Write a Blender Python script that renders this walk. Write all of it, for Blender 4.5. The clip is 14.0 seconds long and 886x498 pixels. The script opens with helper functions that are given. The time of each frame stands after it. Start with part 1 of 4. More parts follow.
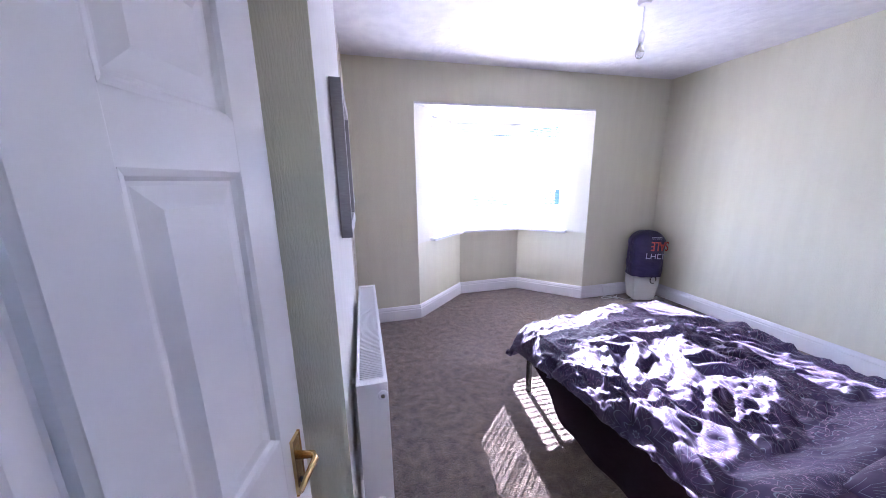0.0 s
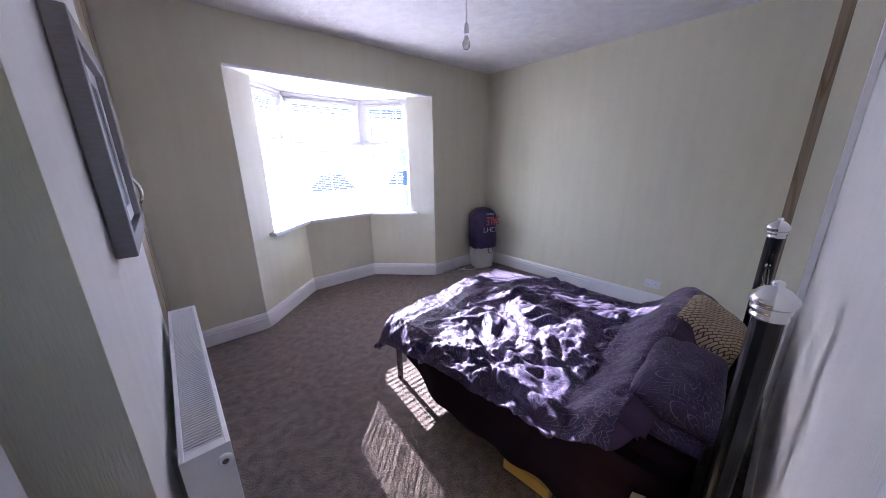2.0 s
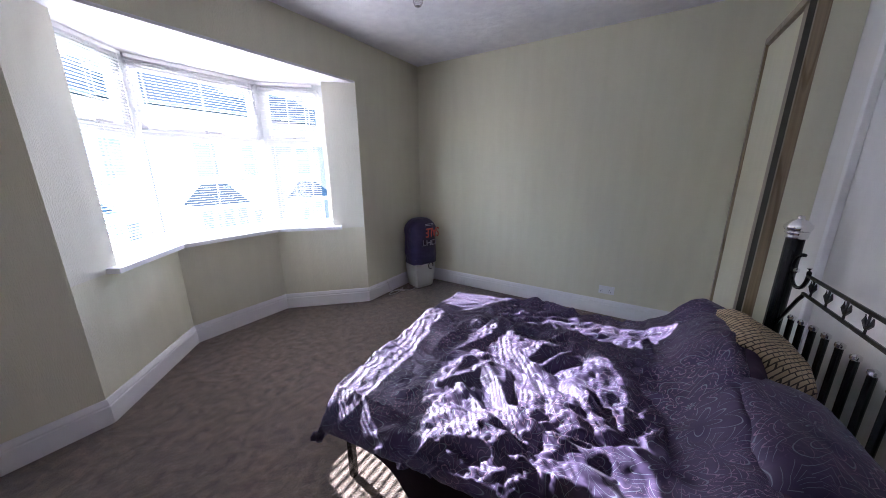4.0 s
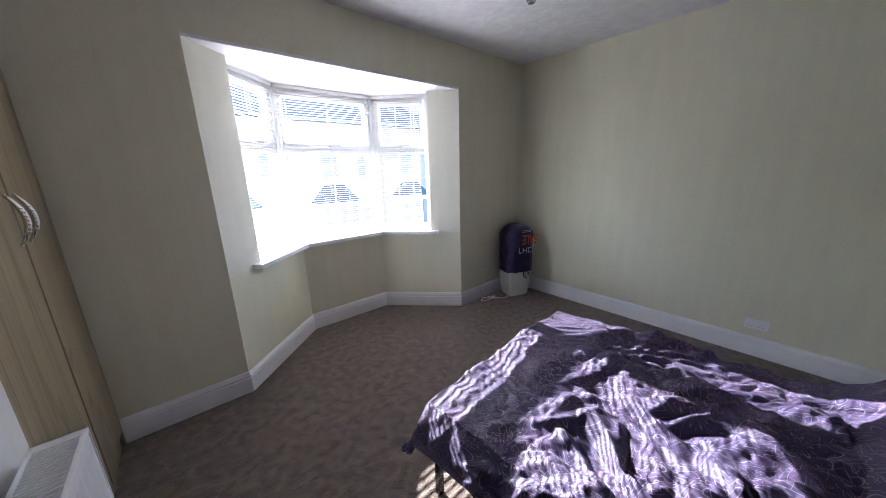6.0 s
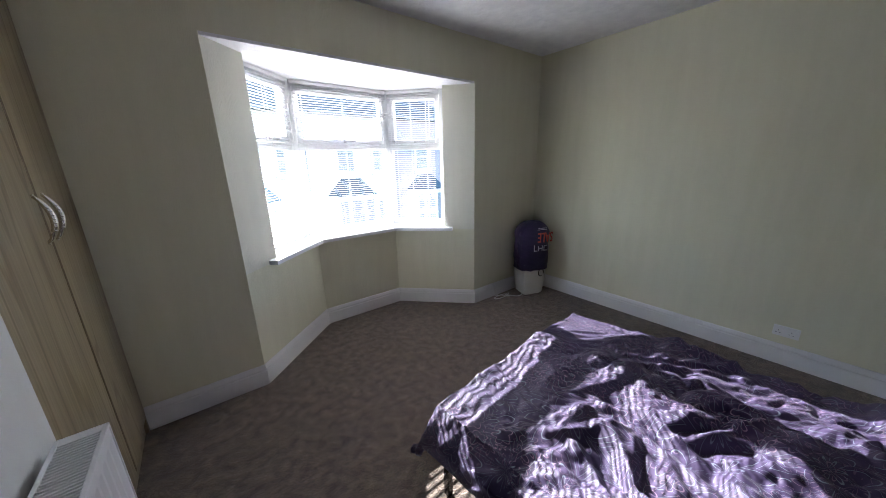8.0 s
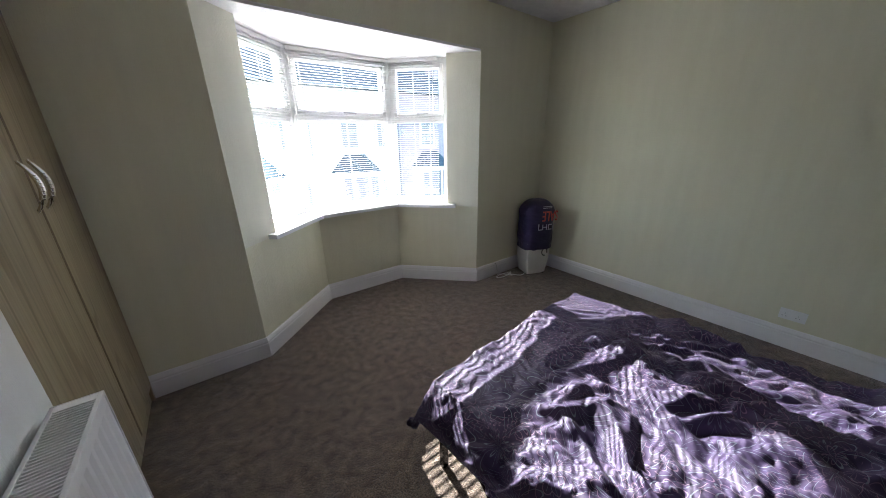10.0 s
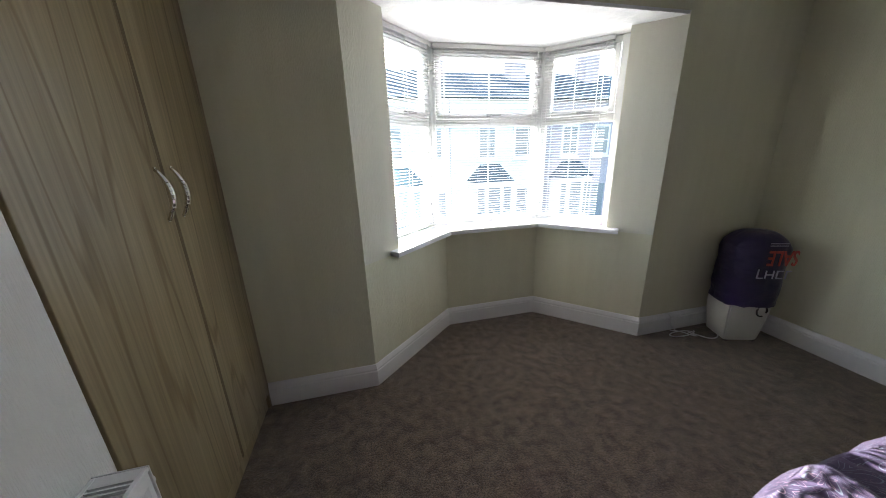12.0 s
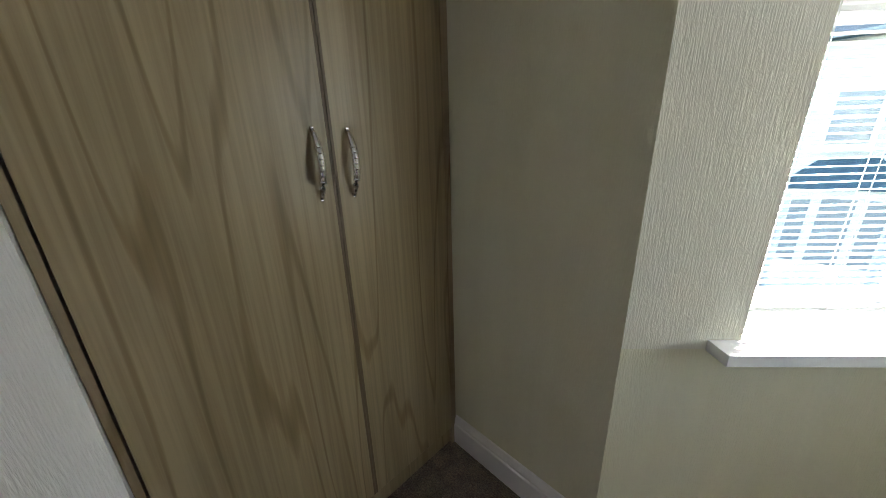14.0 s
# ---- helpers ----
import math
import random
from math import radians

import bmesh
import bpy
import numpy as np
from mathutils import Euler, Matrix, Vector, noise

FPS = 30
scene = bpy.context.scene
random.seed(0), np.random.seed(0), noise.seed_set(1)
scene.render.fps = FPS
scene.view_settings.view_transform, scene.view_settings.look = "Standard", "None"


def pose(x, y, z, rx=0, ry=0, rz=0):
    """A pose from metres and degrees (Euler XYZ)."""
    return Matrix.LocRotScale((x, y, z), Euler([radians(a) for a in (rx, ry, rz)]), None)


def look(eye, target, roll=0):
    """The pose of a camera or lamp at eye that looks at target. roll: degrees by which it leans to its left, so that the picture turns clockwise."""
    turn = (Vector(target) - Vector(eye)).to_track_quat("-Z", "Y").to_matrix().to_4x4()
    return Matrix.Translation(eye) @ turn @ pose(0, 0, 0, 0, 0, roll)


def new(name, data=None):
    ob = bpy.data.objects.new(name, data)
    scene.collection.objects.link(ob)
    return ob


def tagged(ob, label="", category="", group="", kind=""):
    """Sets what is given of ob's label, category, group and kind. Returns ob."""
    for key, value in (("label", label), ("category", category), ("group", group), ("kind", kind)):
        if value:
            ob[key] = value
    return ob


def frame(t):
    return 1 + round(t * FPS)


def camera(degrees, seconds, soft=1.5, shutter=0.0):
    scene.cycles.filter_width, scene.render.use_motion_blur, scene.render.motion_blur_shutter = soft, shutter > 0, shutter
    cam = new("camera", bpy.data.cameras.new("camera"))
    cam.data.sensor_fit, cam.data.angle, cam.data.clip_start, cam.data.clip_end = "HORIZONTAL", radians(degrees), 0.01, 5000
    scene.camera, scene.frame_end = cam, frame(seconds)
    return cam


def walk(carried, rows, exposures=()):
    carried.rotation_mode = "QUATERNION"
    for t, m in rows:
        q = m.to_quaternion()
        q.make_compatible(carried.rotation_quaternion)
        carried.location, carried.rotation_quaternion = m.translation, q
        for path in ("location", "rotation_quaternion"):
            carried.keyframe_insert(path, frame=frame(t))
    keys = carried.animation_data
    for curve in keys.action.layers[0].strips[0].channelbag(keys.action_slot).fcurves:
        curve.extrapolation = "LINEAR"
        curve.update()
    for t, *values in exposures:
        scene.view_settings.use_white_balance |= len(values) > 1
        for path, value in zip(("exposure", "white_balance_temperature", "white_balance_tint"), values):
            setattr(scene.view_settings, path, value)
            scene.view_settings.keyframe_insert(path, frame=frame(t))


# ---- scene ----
cam = camera(109.4, 14.0, soft=0.9)
PATH = [
    (0, (-0.575, -3.433, 1.587), (-0.099, -1.539, 1.159), -0.9),
    (0.5, (-0.569, -3.480, 1.575), (0.638, -1.933, 1.189), -0.7),
    (1, (-0.580, -3.452, 1.571), (0.751, -2.043, 1.077), -0.7),
    (1.5, (-0.591, -3.414, 1.605), (0.623, -1.947, 0.993), -0.8),
    (2, (-0.534, -3.305, 1.613), (0.729, -1.856, 1.062), -0.8),
    (2.2, (-0.498, -3.214, 1.595), (0.805, -1.792, 1.069), -0.4),
    (4.3, (-0.241, -2.556, 1.504), (1.408, -1.537, 1.012), -0.3),
    (4.5, (-0.223, -2.527, 1.499), (1.351, -1.415, 0.965), -1.4),
    (5, (-0.240, -2.493, 1.517), (1.185, -1.227, 0.913), -1.0),
    (5.5, (-0.202, -2.480, 1.563), (1.100, -1.098, 0.936), -1.3),
    (6, (-0.215, -2.512, 1.588), (1.046, -1.040, 1.093), -1.5),
    (6.5, (-0.227, -2.492, 1.657), (0.992, -0.975, 1.195), -1.1),
    (7, (-0.240, -2.480, 1.616), (0.912, -0.903, 1.184), -1.3),
    (7.5, (-0.235, -2.483, 1.601), (0.907, -0.905, 1.150), -1.1),
    (8, (-0.182, -2.493, 1.621), (0.999, -0.970, 1.087), -1.4),
    (10.5, (-0.125, -2.468, 1.588), (0.973, -0.937, 0.917), -1.5),
    (11, (-0.087, -2.348, 1.597), (0.860, -0.686, 1.013), -1.4),
    (11.5, (0.003, -2.170, 1.588), (0.784, -0.422, 1.010), -1.3),
    (12, (0.051, -1.920, 1.556), (0.493, -0.060, 0.969), -1.8),
    (12.5, (0.125, -1.685, 1.470), (0.008, 0.232, 0.914), -2.6),
    (13, (0.081, -1.351, 1.500), (-0.263, 0.527, 0.904), -1.5),
    (13.5, (0.038, -1.125, 1.522), (-0.589, 0.654, 0.855), -2.2),
    (14, (0.211, -0.922, 1.467), (-1.163, 0.400, 0.865), -1.8),
]
walk(cam, [(t, look(eye, target, roll)) for t, eye, target, roll in PATH],
     [(0, 5.10, 5250, 33), (0.7, 4.80, 5250, 34), (1.5, 4.52, 5350, 34), (2.2, 4.10, 5450, 29), (4.3, 3.9, 5600, 22), (5.5, 3.83, 5650, 19), (6.5, 3.63, 5800, 17), (7.5, 3.47, 5800, 15), (11, 3.40, 6150, 10), (12.5, 3.15, 6250, 9), (13.5, 3.22, 6350, 8), (14, 3.45, 6450, 6)])

# ---- world and sun ----
world = bpy.data.worlds.new("sky")
scene.world = world
world.use_nodes = True
SUN_ELEV = 24.9
wn = world.node_tree
sky = wn.nodes.new("ShaderNodeTexSky")
sky.sky_type, sky.sun_disc = "NISHITA", False
sky.sun_elevation, sky.sun_rotation = radians(SUN_ELEV), radians(5.5)
wn.links.new(sky.outputs[0], wn.nodes["Background"].inputs[0])
wn.nodes["Background"].inputs[1].default_value = 0.15
sun = new("sun", bpy.data.lights.new("sun", "SUN"))
sun.data.energy, sun.data.angle, sun.data.color = 5.0, radians(0.28), (1.0, 0.95, 0.87)
SUN_FROM = Vector((0.095, 1.0, 0.0)).normalized() * math.cos(radians(SUN_ELEV)) + Vector((0, 0, math.sin(radians(SUN_ELEV))))
sun.matrix_world = look(SUN_FROM * 20, (0, 0, 0))


# ---- materials ----
def mat(name, base, rough=0.6, metal=0.0, base2=None, scale=8.0, bump=0.0, bump_scale=60.0, stretch=(1, 1, 1), spec=0.5, detail=4.0):
    m = bpy.data.materials.new(name)
    m.use_nodes = True
    nt = m.node_tree
    b = nt.nodes["Principled BSDF"]
    b.inputs["Roughness"].default_value, b.inputs["Metallic"].default_value = rough, metal
    b.inputs["Specular IOR Level"].default_value = spec
    b.inputs["Base Color"].default_value = (*base, 1)
    co = nt.nodes.new("ShaderNodeTexCoord")
    mp = nt.nodes.new("ShaderNodeMapping")
    mp.inputs["Scale"].default_value = stretch
    nt.links.new(co.outputs["Object"], mp.inputs[0])
    if base2:
        n = nt.nodes.new("ShaderNodeTexNoise")
        n.inputs["Scale"].default_value, n.inputs["Detail"].default_value = scale, detail
        r = nt.nodes.new("ShaderNodeValToRGB")
        r.color_ramp.elements[0].color, r.color_ramp.elements[1].color = (*base, 1), (*base2, 1)
        r.color_ramp.elements[0].position, r.color_ramp.elements[1].position = 0.35, 0.65
        nt.links.new(mp.outputs[0], n.inputs["Vector"])
        nt.links.new(n.outputs["Fac"], r.inputs[0])
        nt.links.new(r.outputs[0], b.inputs["Base Color"])
    if bump:
        n2 = nt.nodes.new("ShaderNodeTexNoise")
        n2.inputs["Scale"].default_value, n2.inputs["Detail"].default_value = bump_scale, 5
        bp = nt.nodes.new("ShaderNodeBump")
        bp.inputs["Strength"].default_value, bp.inputs["Distance"].default_value = bump, 0.01
        nt.links.new(mp.outputs[0], n2.inputs["Vector"])
        nt.links.new(n2.outputs["Fac"], bp.inputs["Height"])
        nt.links.new(bp.outputs[0], b.inputs["Normal"])
    return m


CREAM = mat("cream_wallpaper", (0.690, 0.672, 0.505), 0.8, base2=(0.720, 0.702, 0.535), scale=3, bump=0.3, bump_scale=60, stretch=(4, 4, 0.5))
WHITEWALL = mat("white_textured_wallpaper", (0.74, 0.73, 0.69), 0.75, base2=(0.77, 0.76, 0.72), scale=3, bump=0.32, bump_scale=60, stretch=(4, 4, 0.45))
BAYPAPER = mat("pale_bay_wallpaper", (0.705, 0.69, 0.585), 0.78, base2=(0.735, 0.72, 0.615), scale=3, bump=0.3, bump_scale=60, stretch=(4, 4, 0.45))
CEIL = mat("ceiling_paint", (0.76, 0.76, 0.77), 0.9, base2=(0.83, 0.83, 0.83), scale=9, bump=1.0, bump_scale=16)
GLOSS = mat("white_gloss_paint", (0.80, 0.80, 0.79), 0.35, base2=(0.77, 0.77, 0.76), scale=2, bump=0.05, bump_scale=20)


def pile_carpet():
    m = bpy.data.materials.new("brown_carpet")
    m.use_nodes = True
    nt = m.node_tree
    b = nt.nodes["Principled BSDF"]
    b.inputs["Roughness"].default_value, b.inputs["Specular IOR Level"].default_value = 0.95, 0.08
    b.inputs["Sheen Weight"].default_value, b.inputs["Sheen Roughness"].default_value = 0.25, 0.6
    co = nt.nodes.new("ShaderNodeTexCoord")
    outs = []
    for scale, detail, lo, hi in ((17.0, 10.0, 0.32, 0.70), (130.0, 4.0, 0.34, 0.66)):
        n = nt.nodes.new("ShaderNodeTexNoise")
        n.inputs["Scale"].default_value, n.inputs["Detail"].default_value = scale, detail
        n.inputs["Distortion"].default_value = 0.35
        r = nt.nodes.new("ShaderNodeValToRGB")
        r.color_ramp.elements[0].position, r.color_ramp.elements[1].position = lo, hi
        nt.links.new(co.outputs["Object"], n.inputs["Vector"])
        nt.links.new(n.outputs["Fac"], r.inputs[0])
        outs.append((n, r))
    outs[0][1].color_ramp.elements[0].color, outs[0][1].color_ramp.elements[1].color = (0.088, 0.064, 0.046, 1), (0.212, 0.157, 0.117, 1)
    outs[1][1].color_ramp.elements[0].color, outs[1][1].color_ramp.elements[1].color = (0.42, 0.42, 0.42, 1), (1.4, 1.4, 1.4, 1)
    mx = nt.nodes.new("ShaderNodeMixRGB")
    mx.blend_type, mx.inputs[0].default_value = "MULTIPLY", 1.0
    nt.links.new(outs[0][1].outputs[0], mx.inputs[1])
    nt.links.new(outs[1][1].outputs[0], mx.inputs[2])
    nt.links.new(mx.outputs[0], b.inputs["Base Color"])
    bp = nt.nodes.new("ShaderNodeBump")
    bp.inputs["Strength"].default_value, bp.inputs["Distance"].default_value = 0.9, 0.012
    nt.links.new(outs[1][0].outputs["Fac"], bp.inputs["Height"])
    bp2 = nt.nodes.new("ShaderNodeBump")
    bp2.inputs["Strength"].default_value, bp2.inputs["Distance"].default_value = 0.5, 0.02
    nt.links.new(outs[0][0].outputs["Fac"], bp2.inputs["Height"])
    nt.links.new(bp.outputs[0], bp2.inputs["Normal"])
    nt.links.new(bp2.outputs[0], b.inputs["Normal"])
    return m


def oak(name, dark, pale, seed):
    """Wood-effect foil with long cathedral grain along z."""
    m = bpy.data.materials.new(name)
    m.use_nodes = True
    nt = m.node_tree
    b = nt.nodes["Principled BSDF"]
    b.inputs["Roughness"].default_value, b.inputs["Specular IOR Level"].default_value = 0.34, 0.5
    co, mp = nt.nodes.new("ShaderNodeTexCoord"), nt.nodes.new("ShaderNodeMapping")
    mp.inputs["Location"].default_value = (seed, seed * 2.3, seed * 0.7)
    mp.inputs["Scale"].default_value = (1, 1, 0.075)
    oi = nt.nodes.new("ShaderNodeObjectInfo")
    sh = nt.nodes.new("ShaderNodeVectorMath")
    sh.operation = "ADD"
    nt.links.new(co.outputs["Object"], sh.inputs[0])
    nt.links.new(oi.outputs["Random"], sh.inputs[1])
    nt.links.new(sh.outputs[0], mp.inputs[0])
    field = nt.nodes.new("ShaderNodeTexNoise")
    field.inputs["Scale"].default_value, field.inputs["Detail"].default_value = 3.6, 2.0
    nt.links.new(mp.outputs[0], field.inputs["Vector"])
    mul = nt.nodes.new("ShaderNodeMath")
    mul.operation, mul.inputs[1].default_value = "MULTIPLY", 58.0
    si = nt.nodes.new("ShaderNodeMath")
    si.operation = "SINE"
    nt.links.new(field.outputs["Fac"], mul.inputs[0])
    nt.links.new(mul.outputs[0], si.inputs[0])
    rings = nt.nodes.new("ShaderNodeValToRGB")
    rings.color_ramp.elements[0].position, rings.color_ramp.elements[1].position = 0.0, 0.09
    rings.color_ramp.elements[0].color, rings.color_ramp.elements[1].color = (0.70, 0.65, 0.57, 1), (1, 1, 1, 1)
    up = nt.nodes.new("ShaderNodeMath")
    up.operation, up.inputs[1].default_value = "MULTIPLY_ADD", 0.5
    up.inputs[2].default_value = 0.5
    nt.links.new(si.outputs[0], up.inputs[0])
    nt.links.new(up.outputs[0], rings.inputs[0])
    mp2 = nt.nodes.new("ShaderNodeMapping")
    mp2.inputs["Scale"].default_value = (1, 1, 0.02)
    nt.links.new(sh.outputs[0], mp2.inputs[0])
    pores = nt.nodes.new("ShaderNodeTexNoise")
    pores.inputs["Scale"].default_value, pores.inputs["Detail"].default_value = 75, 6
    nt.links.new(mp2.outputs[0], pores.inputs["Vector"])
    pr_ = nt.nodes.new("ShaderNodeValToRGB")
    pr_.color_ramp.elements[0].position, pr_.color_ramp.elements[1].position = 0.36, 0.62
    pr_.color_ramp.elements[0].color, pr_.color_ramp.elements[1].color = (0.80, 0.78, 0.75, 1), (1.04, 1.04, 1.03, 1)
    nt.links.new(pores.outputs["Fac"], pr_.inputs[0])
    tone = nt.nodes.new("ShaderNodeValToRGB")
    tone.color_ramp.elements[0].position, tone.color_ramp.elements[1].position = 0.35, 0.65
    tone.color_ramp.elements[0].color, tone.color_ramp.elements[1].color = (*dark, 1), (*pale, 1)
    wide = nt.nodes.new("ShaderNodeTexNoise")
    wide.inputs["Scale"].default_value = 7
    nt.links.new(mp.outputs[0], wide.inputs["Vector"])
    nt.links.new(wide.outputs["Fac"], tone.inputs[0])
    last = tone.outputs[0]
    for src in (rings, pr_):
        mx = nt.nodes.new("ShaderNodeMixRGB")
        mx.blend_type, mx.inputs[0].default_value = "MULTIPLY", 1.0
        nt.links.new(last, mx.inputs[1])
        nt.links.new(src.outputs[0], mx.inputs[2])
        last = mx.outputs[0]
    nt.links.new(last, b.inputs["Base Color"])
    bp = nt.nodes.new("ShaderNodeBump")
    bp.inputs["Strength"].default_value, bp.inputs["Distance"].default_value = 0.25, 0.002
    nt.links.new(pores.outputs["Fac"], bp.inputs["Height"])
    nt.links.new(bp.outputs[0], b.inputs["Normal"])
    return m


CARPET = pile_carpet()
UPVC = mat("white_upvc", (0.80, 0.81, 0.82), 0.3)
WOOD = oak("oak_foil", (0.265, 0.212, 0.120), (0.335, 0.272, 0.162), 1.3)
TRIMWOOD = oak("oak_trim", (0.27, 0.21, 0.13), (0.33, 0.26, 0.165), 4.1)
LIPPING = mat("brown_lipping", (0.115, 0.080, 0.045), 0.5, base2=(0.135, 0.095, 0.055), scale=20)
CHROME = mat("chrome", (0.8, 0.8, 0.8), 0.15, 1.0)
BRASS = mat("brass", (0.72, 0.52, 0.22), 0.22, 1.0)
RADWHITE = mat("radiator_enamel", (0.82, 0.82, 0.82), 0.3)
# near-black that paints shade in gaps and holes; also black strap and feet
DARK = mat("gap_shade_and_black", (0.02, 0.018, 0.015), 0.8)
BLACKMETAL = mat("black_metal", (0.008, 0.008, 0.010), 0.25, 0.0, spec=0.35)
VALANCE = mat("dark_purple_valance", (0.011, 0.004, 0.010), 0.9, base2=(0.016, 0.007, 0.014), spec=0.1, scale=6, bump=0.3, bump_scale=30)


# ---- helpers for building ----
def part(name, bm, material, parent=None, label=""):
    me = bpy.data.meshes.new(name)
    bm.to_mesh(me)
    bm.free()
    me.materials.append(material)
    ob = new(name, me)
    if parent is not None:
        ob.parent = parent
    if label:
        tagged(ob, label)
    return ob


def smooth(ob):
    for p in ob.data.polygons:
        p.use_smooth = True
    return ob


def box(x0, x1, y0, y1, z0, z1, bm=None, bevel=0.0):
    own = bmesh.new()
    bmesh.ops.create_cube(own, size=1)
    for v in own.verts:
        v.co = Vector(((x0 + x1) / 2 + v.co.x * (x1 - x0), (y0 + y1) / 2 + v.co.y * (y1 - y0), (z0 + z1) / 2 + v.co.z * (z1 - z0)))
    if bevel:
        bmesh.ops.bevel(own, geom=list(own.edges), offset=bevel, segments=2, affect="EDGES", profile=0.5)
    if bm is None:
        return own
    return merge(bm, own)


def merge(bm, own, m=None):
    me = bpy.data.meshes.new("tmp")
    if m is not None:
        own.transform(m)
    own.to_mesh(me)
    own.free()
    bm.from_mesh(me)
    bpy.data.meshes.remove(me)
    return bm


def prism(points, z0, z1, bm=None):
    """A solid of the outline points (x, y) between two heights."""
    bm = bm or bmesh.new()
    low = [bm.verts.new((x, y, z0)) for x, y in points]
    high = [bm.verts.new((x, y, z1)) for x, y in points]
    n = len(points)
    bm.faces.new(low[::-1])
    bm.faces.new(high)
    for i in range(n):
        bm.faces.new((low[i], low[(i + 1) % n], high[(i + 1) % n], high[i]))
    bmesh.ops.recalc_face_normals(bm, faces=bm.faces)
    return bm


def tube(points, r, bm=None, seg=10, closed=False):
    """A round bar along points."""
    bm = bm or bmesh.new()
    pts = [Vector(p) for p in points]
    rings = []
    up = Vector((0, 0, 1))
    for i, p in enumerate(pts):
        d = (pts[min(i + 1, len(pts) - 1)] - pts[max(i - 1, 0)]).normalized()
        a = d.cross(up if abs(d.z) < 0.95 else Vector((1, 0, 0))).normalized()
        b = d.cross(a).normalized()
        rr = r[i] if isinstance(r, (list, tuple)) else r
        rings.append([bm.verts.new(p + rr * (math.cos(2 * math.pi * k / seg) * a + math.sin(2 * math.pi * k / seg) * b)) for k in range(seg)])
    for i in range(len(rings) - 1):
        for k in range(seg):
            bm.faces.new((rings[i][k], rings[i][(k + 1) % seg], rings[i + 1][(k + 1) % seg], rings[i + 1][k]))
    bm.faces.new(rings[0][::-1])
    bm.faces.new(rings[-1])
    bmesh.ops.recalc_face_normals(bm, faces=bm.faces)
    return bm


def lathe(profile, bm=None, seg=24, at=(0, 0, 0)):
    """A turned body of (radius, height) pairs about the z axis through at."""
    bm = bm or bmesh.new()
    rings = [[bm.verts.new((at[0] + r * math.cos(2 * math.pi * k / seg), at[1] + r * math.sin(2 * math.pi * k / seg), at[2] + z)) for k in range(seg)] for r, z in profile]
    for i in range(len(rings) - 1):
        for k in range(seg):
            bm.faces.new((rings[i][k], rings[i][(k + 1) % seg], rings[i + 1][(k + 1) % seg], rings[i + 1][k]))
    bm.faces.new(rings[0][::-1])
    bm.faces.new(rings[-1])
    bmesh.ops.recalc_face_normals(bm, faces=bm.faces)
    return bm


def sweep(outline, path, bm=None):
    """A skirting-like strip: outline of (out, z) along a plan path of (x, y), out measured to the right of the path."""
    bm = bm or bmesh.new()
    pts = [Vector((x, y, 0)) for x, y in path]
    rows = []
    for i, p in enumerate(pts):
        d0 = (pts[i] - pts[i - 1]).normalized() if i else None
        d1 = (pts[i + 1] - pts[i]).normalized() if i < len(pts) - 1 else None
        d0, d1 = d0 or d1, d1 or d0
        n0, n1 = Vector((d0.y, -d0.x, 0)), Vector((d1.y, -d1.x, 0))
        n = (n0 + n1).normalized()
        n = n / max(0.3, n.dot(n0))
        rows.append([bm.verts.new(p + n * o + Vector((0, 0, z))) for o, z in outline])
    k = len(outline)
    for i in range(len(rows) - 1):
        for j in range(k):
            bm.faces.new((rows[i][j], rows[i + 1][j], rows[i + 1][(j + 1) % k], rows[i][(j + 1) % k]))
    bm.faces.new(rows[0])
    bm.faces.new(rows[-1][::-1])
    bmesh.ops.recalc_face_normals(bm, faces=bm.faces)
    return bm


def thing(name, label, category, group="", at=(0, 0, 0)):
    e = new(name)
    e.location = at
    return tagged(e, label, category, group)


def setting(name, bm, material, label="", parent=None):
    return tagged(part(name, bm, material, parent), label, "", "", "structure")


# ---- plan ----
XR, XB, XW = 3.268, -0.672, -1.25      # east wall, chimney breast front, west wall
YS, YB0, YB1 = -3.42, -2.52, -1.09   # south wall, chimney breast from and to
H, HB, ZS = 2.77, 2.365, 0.92         # ceiling, bay soffit, sill top
BX, BY = 0.69, 0.645
P = [(0.0, 0.0), (BX, BY), (1.565, BY), (2.20, 0.0)]   # inner face of the bay
DOOR0, DOOR1, DOORH = -0.98, -0.16, 2.03


def off(d):
    """The bay's outline moved outwards by d."""
    out = []
    a = math.atan2(BY, BX)
    c = math.tan(a / 2)
    out.append((P[1][0] - d * c, P[1][1] + d))
    out.append((P[2][0] + d * c, P[2][1] + d))
    return out


def along(a, b, s):
    a, b = Vector(a), Vector(b)
    return tuple(a + (b - a).normalized() * s)


floor_pts = [(XW - 0.1, YS - 0.3), (XR + 0.1, YS - 0.3), (XR + 0.1, 0.2), (P[3][0] + 0.2, 0.2), (P[2][0] + 0.1, P[2][1] + 0.1), (P[1][0] - 0.1, P[1][1] + 0.1), (P[0][0] - 0.2, 0.2), (XW - 0.1, 0.2)]
setting("floor", prism(floor_pts, -0.25, 0.0), CARPET, "brown cut-pile carpet over the whole floor")
setting("ceiling", prism([(XW - 0.3, YS - 0.5), (XR + 0.3, YS - 0.5), (XR + 0.3, 0.3), (XW - 0.3, 0.3)], H, H + 0.2), CEIL, "white textured ceiling")
setting("wall_east", box(XR, XR + 0.25, YS - 0.12, 0.3, -0.25, H), CREAM, "cream papered party wall")
setting("wall_west", box(XW - 0.25, XW, YS - 0.12, 0.3, -0.25, H), CREAM, "cream papered wall behind the chimney breast")
wall_s = box(DOOR1 + 0.03, XR, YS - 0.12, YS, -0.25, H)
